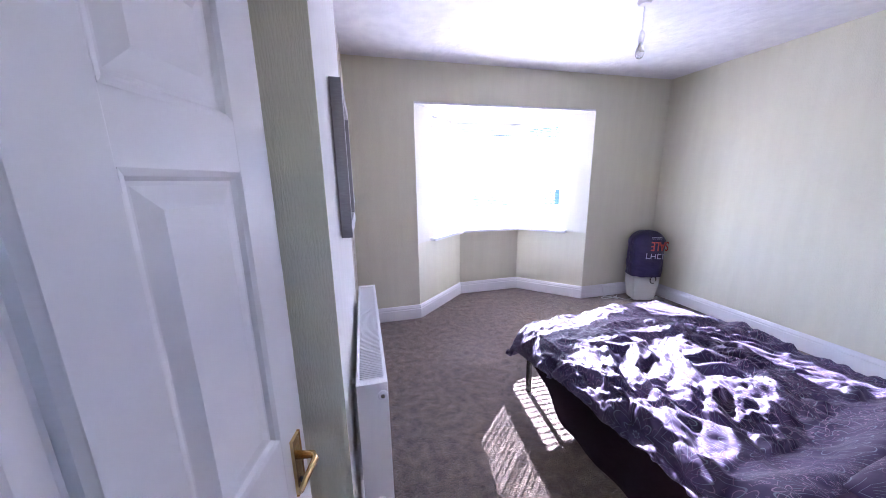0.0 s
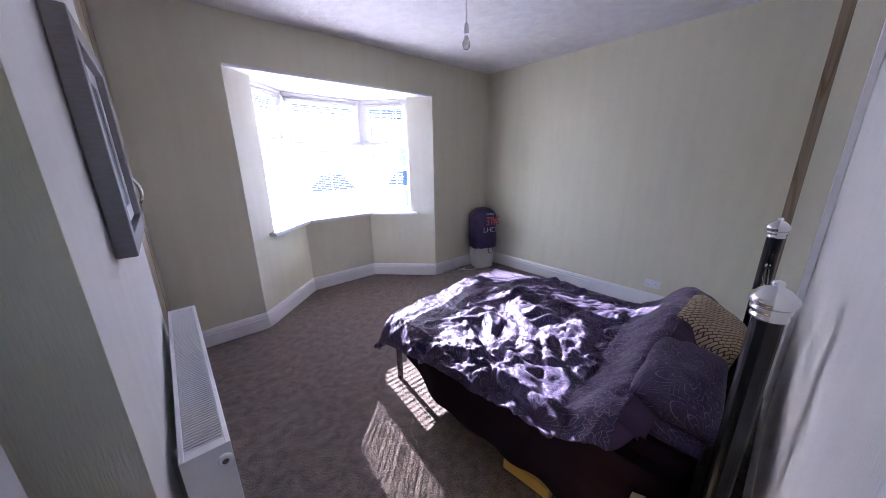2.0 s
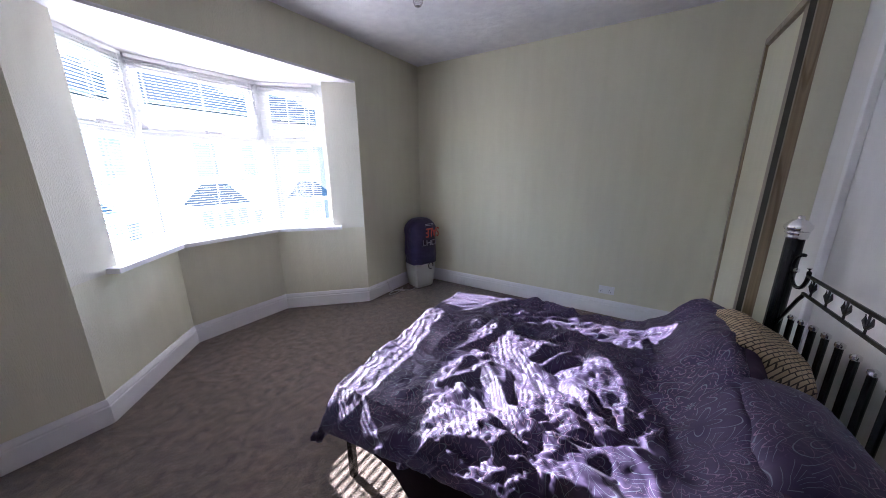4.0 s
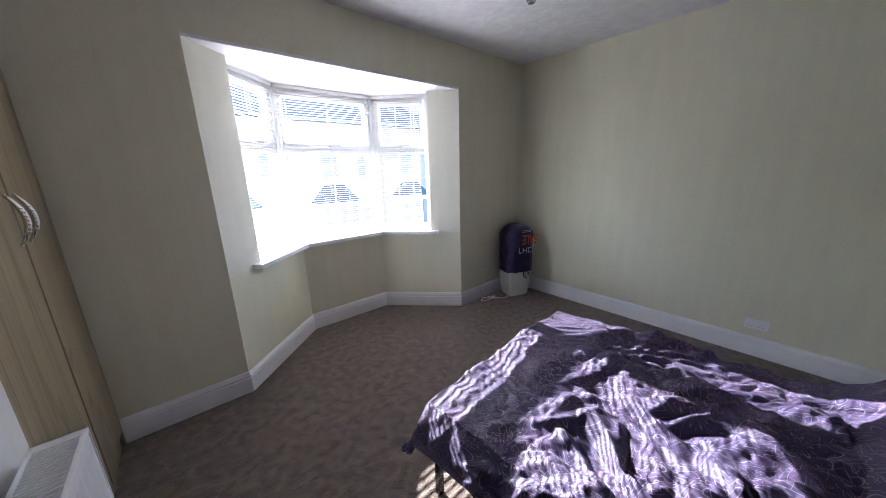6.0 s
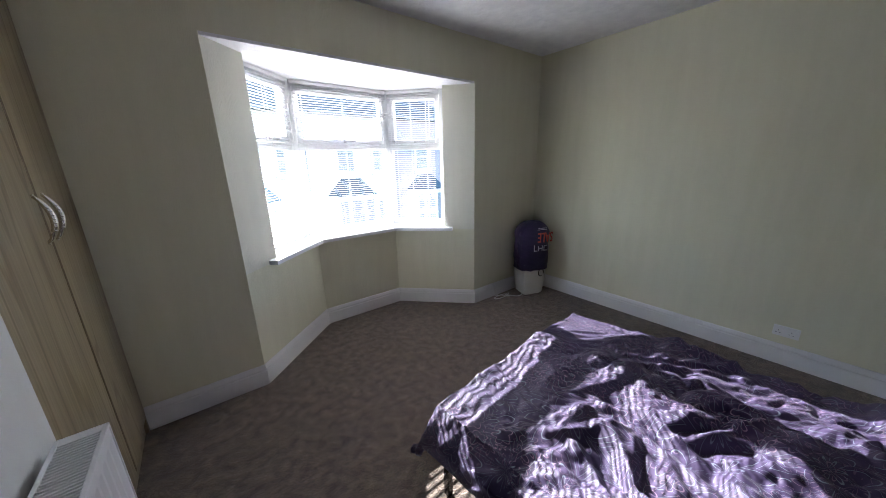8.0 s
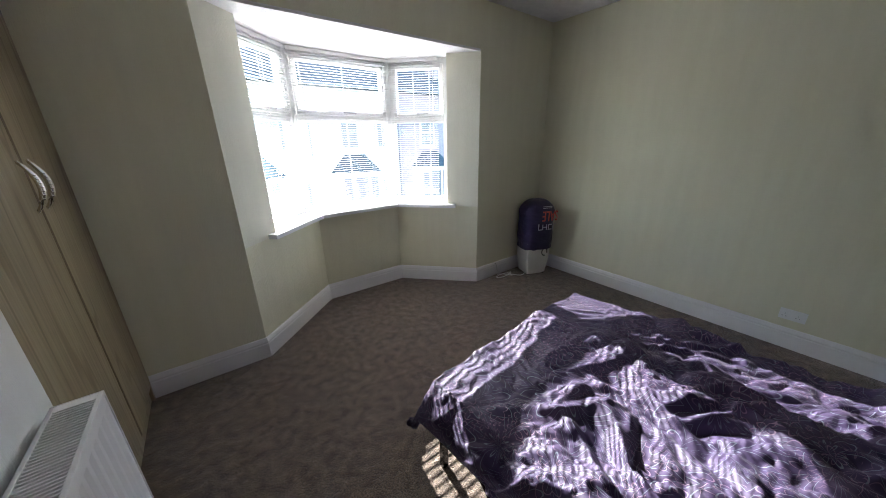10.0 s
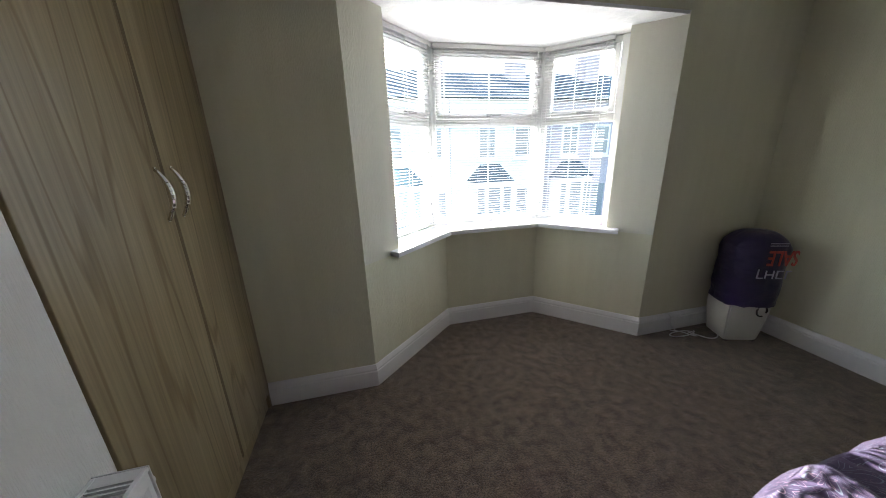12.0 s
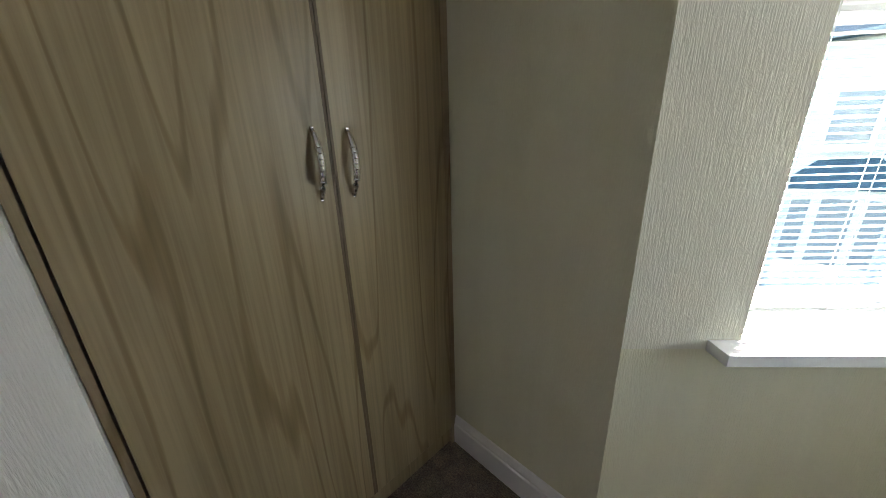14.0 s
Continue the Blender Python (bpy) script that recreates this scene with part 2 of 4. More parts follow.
box(XW, DOOR0 - 0.03, YS - 0.12, YS, -0.25, H, wall_s)
box(DOOR0 - 0.03, DOOR1 + 0.03, YS - 0.12, YS, DOORH + 0.03, H, wall_s)
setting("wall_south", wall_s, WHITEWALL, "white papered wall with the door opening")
wall_n = box(XW, P[0][0], 0.0, 0.3, -0.25, H)
box(P[3][0], XR, 0.0, 0.3, -0.25, H, wall_n)
box(P[0][0], P[3][0], 0.0, 0.3, HB + 0.02, H, wall_n)
setting("wall_north", wall_n, CREAM, "cream papered wall round the bay")
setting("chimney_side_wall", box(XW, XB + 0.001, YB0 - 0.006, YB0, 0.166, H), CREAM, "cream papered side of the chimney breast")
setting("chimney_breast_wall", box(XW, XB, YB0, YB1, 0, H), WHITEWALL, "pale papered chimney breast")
# bay: low wall, piers, soffit
Q = off(0.30)
e0, e3 = (-0.22, 0.30), (2.42, 0.30)
low = prism([P[0], P[1], P[2], P[3], e3, Q[1], Q[0], e0], -3.0, ZS - 0.03)
setting("bay_wall", low, CREAM, "cream papered low wall under the bay window")
PIER = 0.33
dirL = Vector((P[1][0], P[1][1])).normalized()
nL = Vector((-dirL.y, dirL.x))
a1 = Vector(P[0]) + dirL * PIER
pier = prism([P[0], tuple(a1), tuple(a1 + nL * 0.28), e0], ZS - 0.03, HB + 0.05)
dirR = (Vector(P[2]) - Vector(P[3])).normalized()
nR = Vector((dirR.y, -dirR.x))
b1 = Vector(P[3]) + dirR * PIER
prism([P[3], e3, tuple(b1 + nR * 0.28), tuple(b1)], ZS - 0.03, HB + 0.05, pier)
setting("bay_pier_wall", pier, BAYPAPER, "pale cream textured bay piers beside the window")
setting("bay_ceiling", prism([(-0.2, 0.004), (2.4, 0.004), e3, off(0.24)[1], off(0.24)[0], e0], HB, HB + 0.3), CEIL, "white soffit of the bay")

# unseen landing behind the door, closed round for the light; small sky opening added
hall = box(XW - 0.3, -0.40, YS - 1.5, YS - 1.4, -0.25, H)
box(-0.18, 1.6, YS - 1.5, YS - 1.4, -0.25, H, hall)
box(-0.40, -0.18, YS - 1.5, YS - 1.4, -0.25, 1.68, hall)
box(-0.40, -0.18, YS - 1.5, YS - 1.4, 1.92, H, hall)
box(XW - 0.3, XW - 0.2, YS - 1.4, YS - 0.12, -0.25, H, hall)
box(1.5, 1.6, YS - 1.4, YS - 0.12, -0.25, H, hall)
setting("wall_hall", hall, WHITEWALL, "unseen white landing walls with an opening added for sky light")
setting("floor_hall", box(XW - 0.3, 1.6, YS - 1.5, YS - 0.3, -0.25, -0.002), CARPET, "unseen brown carpet added to close off the landing")
setting("ceiling_hall", box(XW - 0.35, 1.65, YS - 1.55, YS - 0.5, H, H + 0.2), CEIL, "unseen white ceiling added to close off the landing")

# skirting boards
SK = [(0, 0), (0.020, 0), (0.020, 0.115), (0.015, 0.122), (0.017, 0.134), (0.012, 0.148), (0.006, 0.162), (0, 0.165)]
setting("baseboard", sweep(SK, [(-0.684, 0), P[0], P[1], P[2], P[3], (XR, 0), (XR, YS)]), GLOSS, "white moulded skirting board")
setting("baseboard_south", sweep(SK, [(2.29, YS), (DOOR1 + 0.09, YS)]), GLOSS, "white moulded skirting board")
setting("baseboard_chimney", sweep(SK, [(XW, YB0), (XB, YB0), (XB, YB1 - 0.01)]), GLOSS, "white skirting round the chimney breast")

# door lining and architraves
lining = box(DOOR1, DOOR1 + 0.03, YS - 0.13, YS + 0.002, 0, DOORH)
box(DOOR0 - 0.03, DOOR0, YS - 0.13, YS + 0.002, 0, DOORH, lining)
box(DOOR0 - 0.03, DOOR1 + 0.03, YS - 0.13, YS + 0.002, DOORH, DOORH + 0.03, lining)
box(DOOR1 - 0.024, DOOR1, YS - 0.080, YS - 0.044, 0, DOORH, lining, bevel=0.004)
setting("trim_door_lining", lining, GLOSS, "white gloss door lining")
ARC = [(0, 0), (0, 0.014), (0.016, 0.02), (0.045, 0.016), (0.062, 0.010), (0.066, 0)]


def architrave(y, side):
    """Mitred moulding round the door opening on one face of the wall."""
    bm = bmesh.new()
    path = [(DOOR0 - 0.006, 0, -1, 0), (DOOR0 - 0.006, DOORH + 0.006, -1, 1), (DOOR1 + 0.006, DOORH + 0.006, 1, 1), (DOOR1 + 0.006, 0, 1, 0)]
    rows = [[bm.verts.new((x + sx * o, y + side * d, z + sz * o)) for o, d in ARC] for x, z, sx, sz in path]
    for r0, r1 in zip(rows, rows[1:]):
        for j in range(len(ARC)):
            k = (j + 1) % len(ARC)
            bm.faces.new((r0[j], r1[j], r1[k], r0[k]))
    bmesh.ops.recalc_face_normals(bm, faces=bm.faces)
    return bm


setting("trim_strike_plate", box(DOOR1 - 0.0015, DOOR1 + 0.004, YS - 0.035, YS - 0.010, 0.86, 0.95), BRASS, "brass strike plate in the door lining")
setting("trim_architrave_room", architrave(YS + 0.002, 1), GLOSS, "white moulded architrave")
setting("trim_architrave_hall", architrave(YS - 0.122, -1), GLOSS, "white moulded architrave on the landing side")


# ---- door leaf ----
def panel_door():
    w, h, t = 0.79, 2.0, 0.04
    d = tagged(thing("door_1", "white six-panel door standing open with a brass handle", "door"), kind="structure")
    st, mid = 0.11, 0.10
    for x0, x1 in ((0, st), (w / 2 - mid / 2, w / 2 + mid / 2), (w - st, w)):
        part("stile", box(x0, x1, -t / 2, t / 2, 0, h, bevel=0.002), GLOSS, d)
    rails = ((0.0, 0.22), (0.83, 1.00), (1.60, 1.69), (1.90, 2.0))
    cols = ((st, w / 2 - mid / 2), (w / 2 + mid / 2, w - st))
    for z0, z1 in rails:
        for x0, x1 in cols:
            part("rail", box(x0 - 0.001, x1 + 0.001, -t / 2 + 0.0005, t / 2 - 0.0005, z0, z1), GLOSS, d)
    for (_, z0), (z1, _) in zip(rails, rails[1:]):
        for x0, x1 in cols:
            bm = bmesh.new()
            for s in (-1, 1):
                rings = []
                for inset, y in ((0, t / 2), (0.010, t / 2 - 0.004), (0.016, t / 2 - 0.012), (0.022, t / 2 - 0.012), (0.055, t / 2 - 0.003), (0.06, t / 2 - 0.003)):
                    rings.append([bm.verts.new((x, s * y, z)) for x, z in ((x0 + inset, z0 + inset), (x1 - inset, z0 + inset), (x1 - inset, z1 - inset), (x0 + inset, z1 - inset))])
                for r0, r1 in zip(rings, rings[1:]):
                    for k in range(4):
                        bm.faces.new((r0[k], r0[(k + 1) % 4], r1[(k + 1) % 4], r1[k]))
                bm.faces.new(rings[-1])
            bmesh.ops.recalc_face_normals(bm, faces=bm.faces)
            part("panel", bm, GLOSS, d)
    for s in (-1, 1):
        plate = part("handle_plate", box(w - 0.075, w - 0.035, s * t / 2, s * (t / 2 + 0.006), 0.80, 0.96, bevel=0.002), BRASS, d, "brass backplate")
        bm = tube([(w - 0.055, s * (t / 2 + 0.005), 0.905), (w - 0.055, s * (t / 2 + 0.045), 0.905), (w - 0.07, s * (t / 2 + 0.055), 0.905), (w - 0.11, s * (t / 2 + 0.055), 0.907), (w - 0.15, s * (t / 2 + 0.052), 0.900)], [0.010, 0.009, 0.009, 0.008, 0.006])
        smooth(part("lever", bm, BRASS, plate))
        part("keyhole", lathe([(0.006, 0), (0.006, 0.002)], seg=12), DARK, plate).matrix_basis = pose(w - 0.055, s * (t / 2 + 0.007), 0.83, 90)
    for z in (0.2, 1.0, 1.8):
        part("hinge", tube([(-0.004, t / 2 + 0.004, z - 0.05), (-0.004, t / 2 + 0.004, z + 0.05)], 0.006), BRASS, d)
    d.matrix_basis = pose(DOOR0 + 0.012, YS + 0.015, 0.008, 0, 0, 77)
    return d


panel_door()


# ---- bay window ----
GLASS = bpy.data.materials.new("window_glass")
GLASS.use_nodes = True
gb = GLASS.node_tree.nodes["Principled BSDF"]
gb.inputs["Transmission Weight"].default_value, gb.inputs["Roughness"].default_value, gb.inputs["IOR"].default_value = 1.0, 0.0, 1.0
gb.inputs["Specular IOR Level"].default_value = 0.3
BLIND = mat("white_blind", (0.76, 0.76, 0.77), 0.45)
CORD = mat("white_cord", (0.75, 0.75, 0.73), 0.8)
HANDLE = mat("grey_handle", (0.5, 0.5, 0.52), 0.4)
D_IN = 0.165
C21 = math.tan(math.atan2(BY, BX) / 2)
Qi = off(D_IN)
LEN1 = math.hypot(BX, BY)
facets = [
    (Vector(P[0]) + dirL * PIER + nL * D_IN, math.degrees(math.atan2(dirL.y, dirL.x)), LEN1 - PIER + D_IN * C21),
    (Vector(Qi[0]), 0.0, Qi[1][0] - Qi[0][0]),
    (Vector(Qi[1]), math.degrees(math.atan2(-dirR.y, -dirR.x)), (Vector(P[2]) - Vector(P[3])).length - PIER + D_IN * C21)]
Z0, Z1, ZT = ZS, HB, 1.79


def window(i, origin, turn, length):
    w = tagged(thing("window_%d" % (i + 1), "white plastic window with a fixed light below an opening top light", "window"), kind="structure")
    f = 0.05
    frame_bm = box(0, f, 0, 0.07, Z0, Z1, bevel=0.004)
    box(length - f, length, 0, 0.07, Z0, Z1, frame_bm, bevel=0.004)
    box(f, length - f, 0.002, 0.068, Z0, Z0 + f, frame_bm, bevel=0.004)
    box(f, length - f, 0.002, 0.068, Z1 - f, Z1, frame_bm, bevel=0.004)
    part("window_frame", frame_bm, UPVC, w)
    part("transom", box(f, length - f, -0.004, 0.066, ZT - 0.03, ZT + 0.03, bevel=0.004), UPVC, w)
    s = 0.045
    sash = box(f + 0.004, f + s, -0.016, 0.045, ZT + 0.034, Z1 - f - 0.004, bevel=0.005)
    box(length - f - s, length - f - 0.004, -0.016, 0.045, ZT + 0.034, Z1 - f - 0.004, sash, bevel=0.005)
    box(f + s, length - f - s, -0.014, 0.043, ZT + 0.034, ZT + 0.034 + s, sash, bevel=0.005)
    box(f + s, length - f - s, -0.014, 0.043, Z1 - f - s, Z1 - f - 0.004, sash, bevel=0.005)
    sash_ob = part("top_sash", sash, UPVC, w)
    handle = box(length / 2 - 0.015, length / 2 + 0.015, -0.03, -0.016, ZT + 0.045, ZT + 0.07, bevel=0.003)
    box(length / 2 - 0.01, length / 2 + 0.11, -0.042, -0.028, ZT + 0.05, ZT + 0.066, handle, bevel=0.004)
    part("window_handle", handle, HANDLE, sash_ob, "grey window handle")
    for z0, z1 in ((Z0 + f, ZT - 0.03), (ZT + 0.034 + s, Z1 - f - s)):
        pane = part("pane", box(f - 0.005, length - f + 0.005, 0.02, 0.024, z0 - 0.005, z1 + 0.005), GLASS, w)
        pane.visible_shadow = False
    w.matrix_basis = pose(origin.x, origin.y, 0, 0, 0, turn)
    # venetian blind, slats open
    b = thing("venetian_blind", "white slatted venetian blind, lowered with open slats, hanging in the window", "blind", "blinds in the bay")
    x0, x1 = 0.025, length - (0.03 if i < 2 else 0.10)
    part("head_rail", box(x0, x1, -0.055, -0.022, Z1 - 0.035, Z1 - 0.004, bevel=0.003), BLIND, b)
    part("bottom_rail", box(x0, x1, -0.05, -0.025, Z0 + 0.028, Z0 + 0.042, bevel=0.004), BLIND, b)
    me = bpy.data.meshes.new("slat")
    bm = bmesh.new()
    n = 4
    prof = [(-0.0125 + 0.025 * k / n, 0.0022 * (1 - (2 * k / n - 1) ** 2)) for k in range(n + 1)]
    for side in (0, 1):
        for x in (x0 + 0.003, x1 - 0.003):
            for y, z in prof:
                bm.verts.new((x, y, z - 0.0006 * side))
    bm.verts.ensure_lookup_table()
    m = n + 1
    for k in range(n):
        bm.faces.new([bm.verts[q] for q in (k, k + 1, m + k + 1, m + k)])
        bm.faces.new([bm.verts[q] for q in (2 * m + k, 3 * m + k, 3 * m + k + 1, 2 * m + k + 1)])
    bmesh.ops.recalc_face_normals(bm, faces=bm.faces)
    bm.to_mesh(me)
    bm.free()
    me.materials.append(BLIND)
    z, rnd = Z0 + 0.062, random.Random(i)
    while z < Z1 - 0.045:
        sl = new("slat", me)
        sl.parent = b
        sl.matrix_basis = pose(0, -0.0385, z, (-3, -2, 4)[i] + rnd.uniform(-3, 3), rnd.uniform(-0.12, 0.12), 0)
        z += 0.0215
    for x in (x0 + 0.09, (x0 + x1) / 2, x1 - 0.09):
        for y in (-0.0525, -0.0245):
            part("ladder_cord", box(x - 0.0012, x + 0.0012, y - 0.0008, y + 0.0008, Z0 + 0.035, Z1 - 0.03), CORD, b)
    part("tilt_wand", tube([(x1 - 0.05, -0.062, Z1 - 0.03), (x1 - 0.052, -0.066, Z1 - 0.75)], 0.004, seg=6), BLIND, b)
    if i == 1:
        part("pull_cord", tube([(x0 + 0.06, -0.060, Z1 - 0.03), (x0 + 0.058, -0.062, Z0 + 0.55), (x0 + 0.06, -0.062, Z0 + 0.5)], [0.0015, 0.0015, 0.006], seg=6), CORD, b)
    b.matrix_basis = pose(origin.x, origin.y, 0, 0, 0, turn)


for i, (o, turn, length) in enumerate(facets):
    window(i, o, turn, length)
for k, q in enumerate(off(D_IN)):
    outer = off(D_IN + 0.075)[k]
    s = -1 if k == 0 else 1
    post = tube([(q[0] + s * 0.004, q[1] + 0.03, Z0), (q[0] + s * 0.004, q[1] + 0.03, Z1)], 0.042, seg=8)
    setting("trim_corner_post" if k == 0 else "trim_corner_post_east", post, UPVC, "white plastic corner post of the bay window")
ni = off(-0.075)
no = off(0.25)
sL = Vector(P[0]) + dirL * (PIER - 0.09)
sR = Vector(P[3]) + dirR * (PIER - 0.09)
sill_pts = [tuple(sL - nL * 0.075), ni[0], ni[1], tuple(sR - nR * 0.075), tuple(sR), tuple(Vector(P[3]) + dirR * PIER), tuple(Vector(P[3]) + dirR * PIER + nR * 0.25), no[1], no[0], tuple(Vector(P[0]) + dirL * PIER + nL * 0.25), tuple(Vector(P[0]) + dirL * PIER), tuple(sL)]
setting("window_sill", prism(sill_pts, ZS - 0.034, ZS), UPVC, "white window board round the bay")

# ---- fitted wardrobe beside the chimney breast ----
def wardrobe():
    w = thing("fitted_wardrobe", "pale oak-effect fitted wardrobe with two closed doors beside the chimney breast", "wardrobe")
    xf = -0.682
    part("side_post", box(xf - 0.05, xf - 0.010, -1.088, -1.070, 0, H - 0.004, bevel=0.002), TRIMWOOD, w, "oak-effect upright trim")
    part("side_post", box(xf - 0.05, xf - 0.004, -0.035, -0.004, 0, H - 0.004, bevel=0.002), TRIMWOOD, w, "oak-effect upright trim")
    part("plinth", box(xf - 0.05, xf - 0.022, -1.070, -0.035, 0.002, 0.110), WOOD, w)
    part("top_rail", box(xf - 0.05, xf - 0.006, -1.070, -0.035, H - 0.12, H - 0.004), TRIMWOOD, w)
    body = box(XW + 0.01, xf - 0.07, -1.085, -1.067, 0.0, H - 0.01)
    box(XW + 0.01, xf - 0.05, -1.065, -0.03, 0.04, 0.06, body)
    # carcass is near-black to put shade into the door seams
    part("carcass", body, DARK, w)
    seam = -0.492
    for y0, y1, hy in ((-1.064, seam - 0.0050, seam - 0.050), (seam + 0.0050, -0.040, seam + 0.053)):
        d = part("door", box(xf - 0.02, xf, y0, y1, 0.113, H - 0.125, bevel=0.0025), WOOD, w)
        edge = y1 if hy < seam else y0
        part("edge_lipping", box(xf - 0.018, xf + 0.0012, edge - 0.004, edge + 0.004, 0.114, H - 0.126), LIPPING, d, "brown edge lipping")
        pts = []
        for k in range(13):
            a = k / 12
            pts.append((xf + 0.004 + 0.032 * math.sin(math.pi * a) ** 0.8, hy, 1.344 + 0.186 * a))
        smooth(part("handle", tube(pts, [0.0060 + 0.0042 * math.sin(math.pi * k / 12) for k in range(13)], seg=10), CHROME, d, "ribbed chrome bow handle"))
        for k in range(3, 10):
            a = k / 12
            part("rib", lathe([(0.0095, -0.0035), (0.0115, 0), (0.0095, 0.0035)], seg=10), CHROME, d).matrix_basis = pose(xf + 0.004 + 0.032 * math.sin(math.pi * a) ** 0.8, hy, 1.344 + 0.186 * a)
        for z in (1.344, 1.530):
            part("handle_foot", box(xf, xf + 0.008, hy - 0.005, hy + 0.005, z - 0.008, z + 0.008, bevel=0.002), CHROME, d)


wardrobe()


# ---- radiator ----
def radiator():
    r = thing("radiator", "white double-panel radiator with a slotted top grille on the chimney breast", "radiator")
    x0, x1, y0, y1, z0, z1 = -0.645, -0.530, -2.358, -1.184, 0.235, 0.847
    for name, xa, s in (("front_panel", x1 - 0.002, 1), ("back_panel", x0 + 0.014, 1)):
        bm = bmesh.new()
        n = int((y1 - y0) / 0.0125)
        rows = []
        for k in range(n + 1):
            y = y0 + 0.004 + (y1 - y0 - 0.008) * k / n
            ph = (k % 4)
            dx = 0.0 if ph in (0, 1) else -0.007
            if k < 2 or k > n - 2:
                dx = 0.0
            rows.append([bm.verts.new((xa + d, y, z)) for d, z in ((-0.012, z0), (0, z0 + 0.004), (0, z0 + 0.035), (dx, z0 + 0.05), (dx, z1 - 0.06), (0, z1 - 0.045), (0, z1 - 0.008), (-0.012, z1 - 0.004))])
        for r0, r1 in zip(rows, rows[1:]):
            for j in range(7):
                bm.faces.new((r0[j], r1[j], r1[j + 1], r0[j + 1]))
            bm.faces.new((r0[0], r0[7], r1[7], r1[0]))
        bm.faces.new(rows[0])
        bm.faces.new(rows[-1][::-1])
        bmesh.ops.recalc_face_normals(bm, faces=bm.faces)
        part(name, bm, RADWHITE, r)
    grille = part("top_grille", box(x0, x0 + 0.012, y0, y1, z1 - 0.012, z1, bevel=0.002), RADWHITE, r)
    part("grille_edge", box(x1 - 0.012, x1 + 0.001, y0, y1, z1 - 0.012, z1, bevel=0.002), RADWHITE, grille)
    part("grille_edge", box(x0 + 0.012, x1 - 0.012, y0, y0 + 0.03, z1 - 0.011, z1 - 0.001), RADWHITE, grille)
    part("grille_edge", box(x0 + 0.012, x1 - 0.012, y1 - 0.03, y1, z1 - 0.011, z1 - 0.001), RADWHITE, grille)
    me = None
    y = y0 + 0.036
    while y < y1 - 0.034:
        if me is None:
            ob = part("slat", box(x0 + 0.011, x1 - 0.011, -0.0022, 0.0022, z1 - 0.009, z1 - 0.002), RADWHITE, grille)
            me = ob.data
        else:
            ob = new("slat", me)
            ob.parent = grille
        ob.matrix_basis = pose(0, y, 0)
        y += 0.0125
    # fins coloured dark to paint the shade inside the grille slots
    part("fins", box(x0 + 0.03, x1 - 0.03, y0 + 0.02, y1 - 0.02, z0 + 0.04, z1 - 0.05), mat("radiator_fins_shaded", (0.10, 0.10, 0.10), 0.6), r, "convector fins darkened for the shade between the grille slats")
    for y in (y0, y1):
        s = -1 if y == y0 else 1
        side = part("side_cover", box(x0, x1 + 0.001, min(y, y + s * 0.004), max(y, y + s * 0.004), z0 + 0.01, z1 + 0.001, bevel=0.0015), RADWHITE, r)
        for z, xx in ((z1 - 0.05, x1 - 0.02), (z0 + 0.06, x1 - 0.02)):
            cap = part("plug", lathe([(0.019, 0), (0.019, 0.006), (0.015, 0.009), (0.011, 0.009)], seg=18), RADWHITE, side)
            cap.matrix_basis = pose(xx, y + s * 0.004, z, -s * 90)
            part("plug_centre", lathe([(0.009, 0.006), (0.009, 0.0115), (0.004, 0.0120)], seg=8), CHROME, side).matrix_basis = pose(xx, y + s * 0.004, z, -s * 90)
    for y in (y0 + 0.15, y1 - 0.15):
        part("bracket", box(XB, x0 + 0.004, y - 0.02, y + 0.02, z0 + 0.05, z1 - 0.08), CHROME, r)
    part("pipe", tube([(x1 - 0.05, y0 - 0.03, 0.0), (x1 - 0.05, y0 - 0.03, z0 + 0.03)], 0.0075), CHROME, r)
    part("valve", lathe([(0.012, 0), (0.016, 0.01), (0.016, 0.05), (0.020, 0.055), (0.020, 0.10), (0.014, 0.11)], seg=16, at=(x1 - 0.05, y0 - 0.03, z0 + 0.0)), RADWHITE, r, "white radiator valve")
    part("tail", tube([(x1 - 0.05, y0 - 0.03, z0 + 0.035), (x1 - 0.05, y0 + 0.01, z0 + 0.035)], 0.009), CHROME, r)


radiator()


# ---- picture ----
SILVER = mat("brushed_silver_frame", (0.20, 0.19, 0.195), 0.45, 0.3, base2=(0.23, 0.22, 0.225), scale=30, stretch=(1, 1, 6))
MOUNT = mat("picture_mount", (0.72, 0.72, 0.74), 0.7)
PRINT = mat("picture_print", (0.30, 0.31, 0.34), 0.25, base2=(0.48, 0.49, 0.52), scale=3)


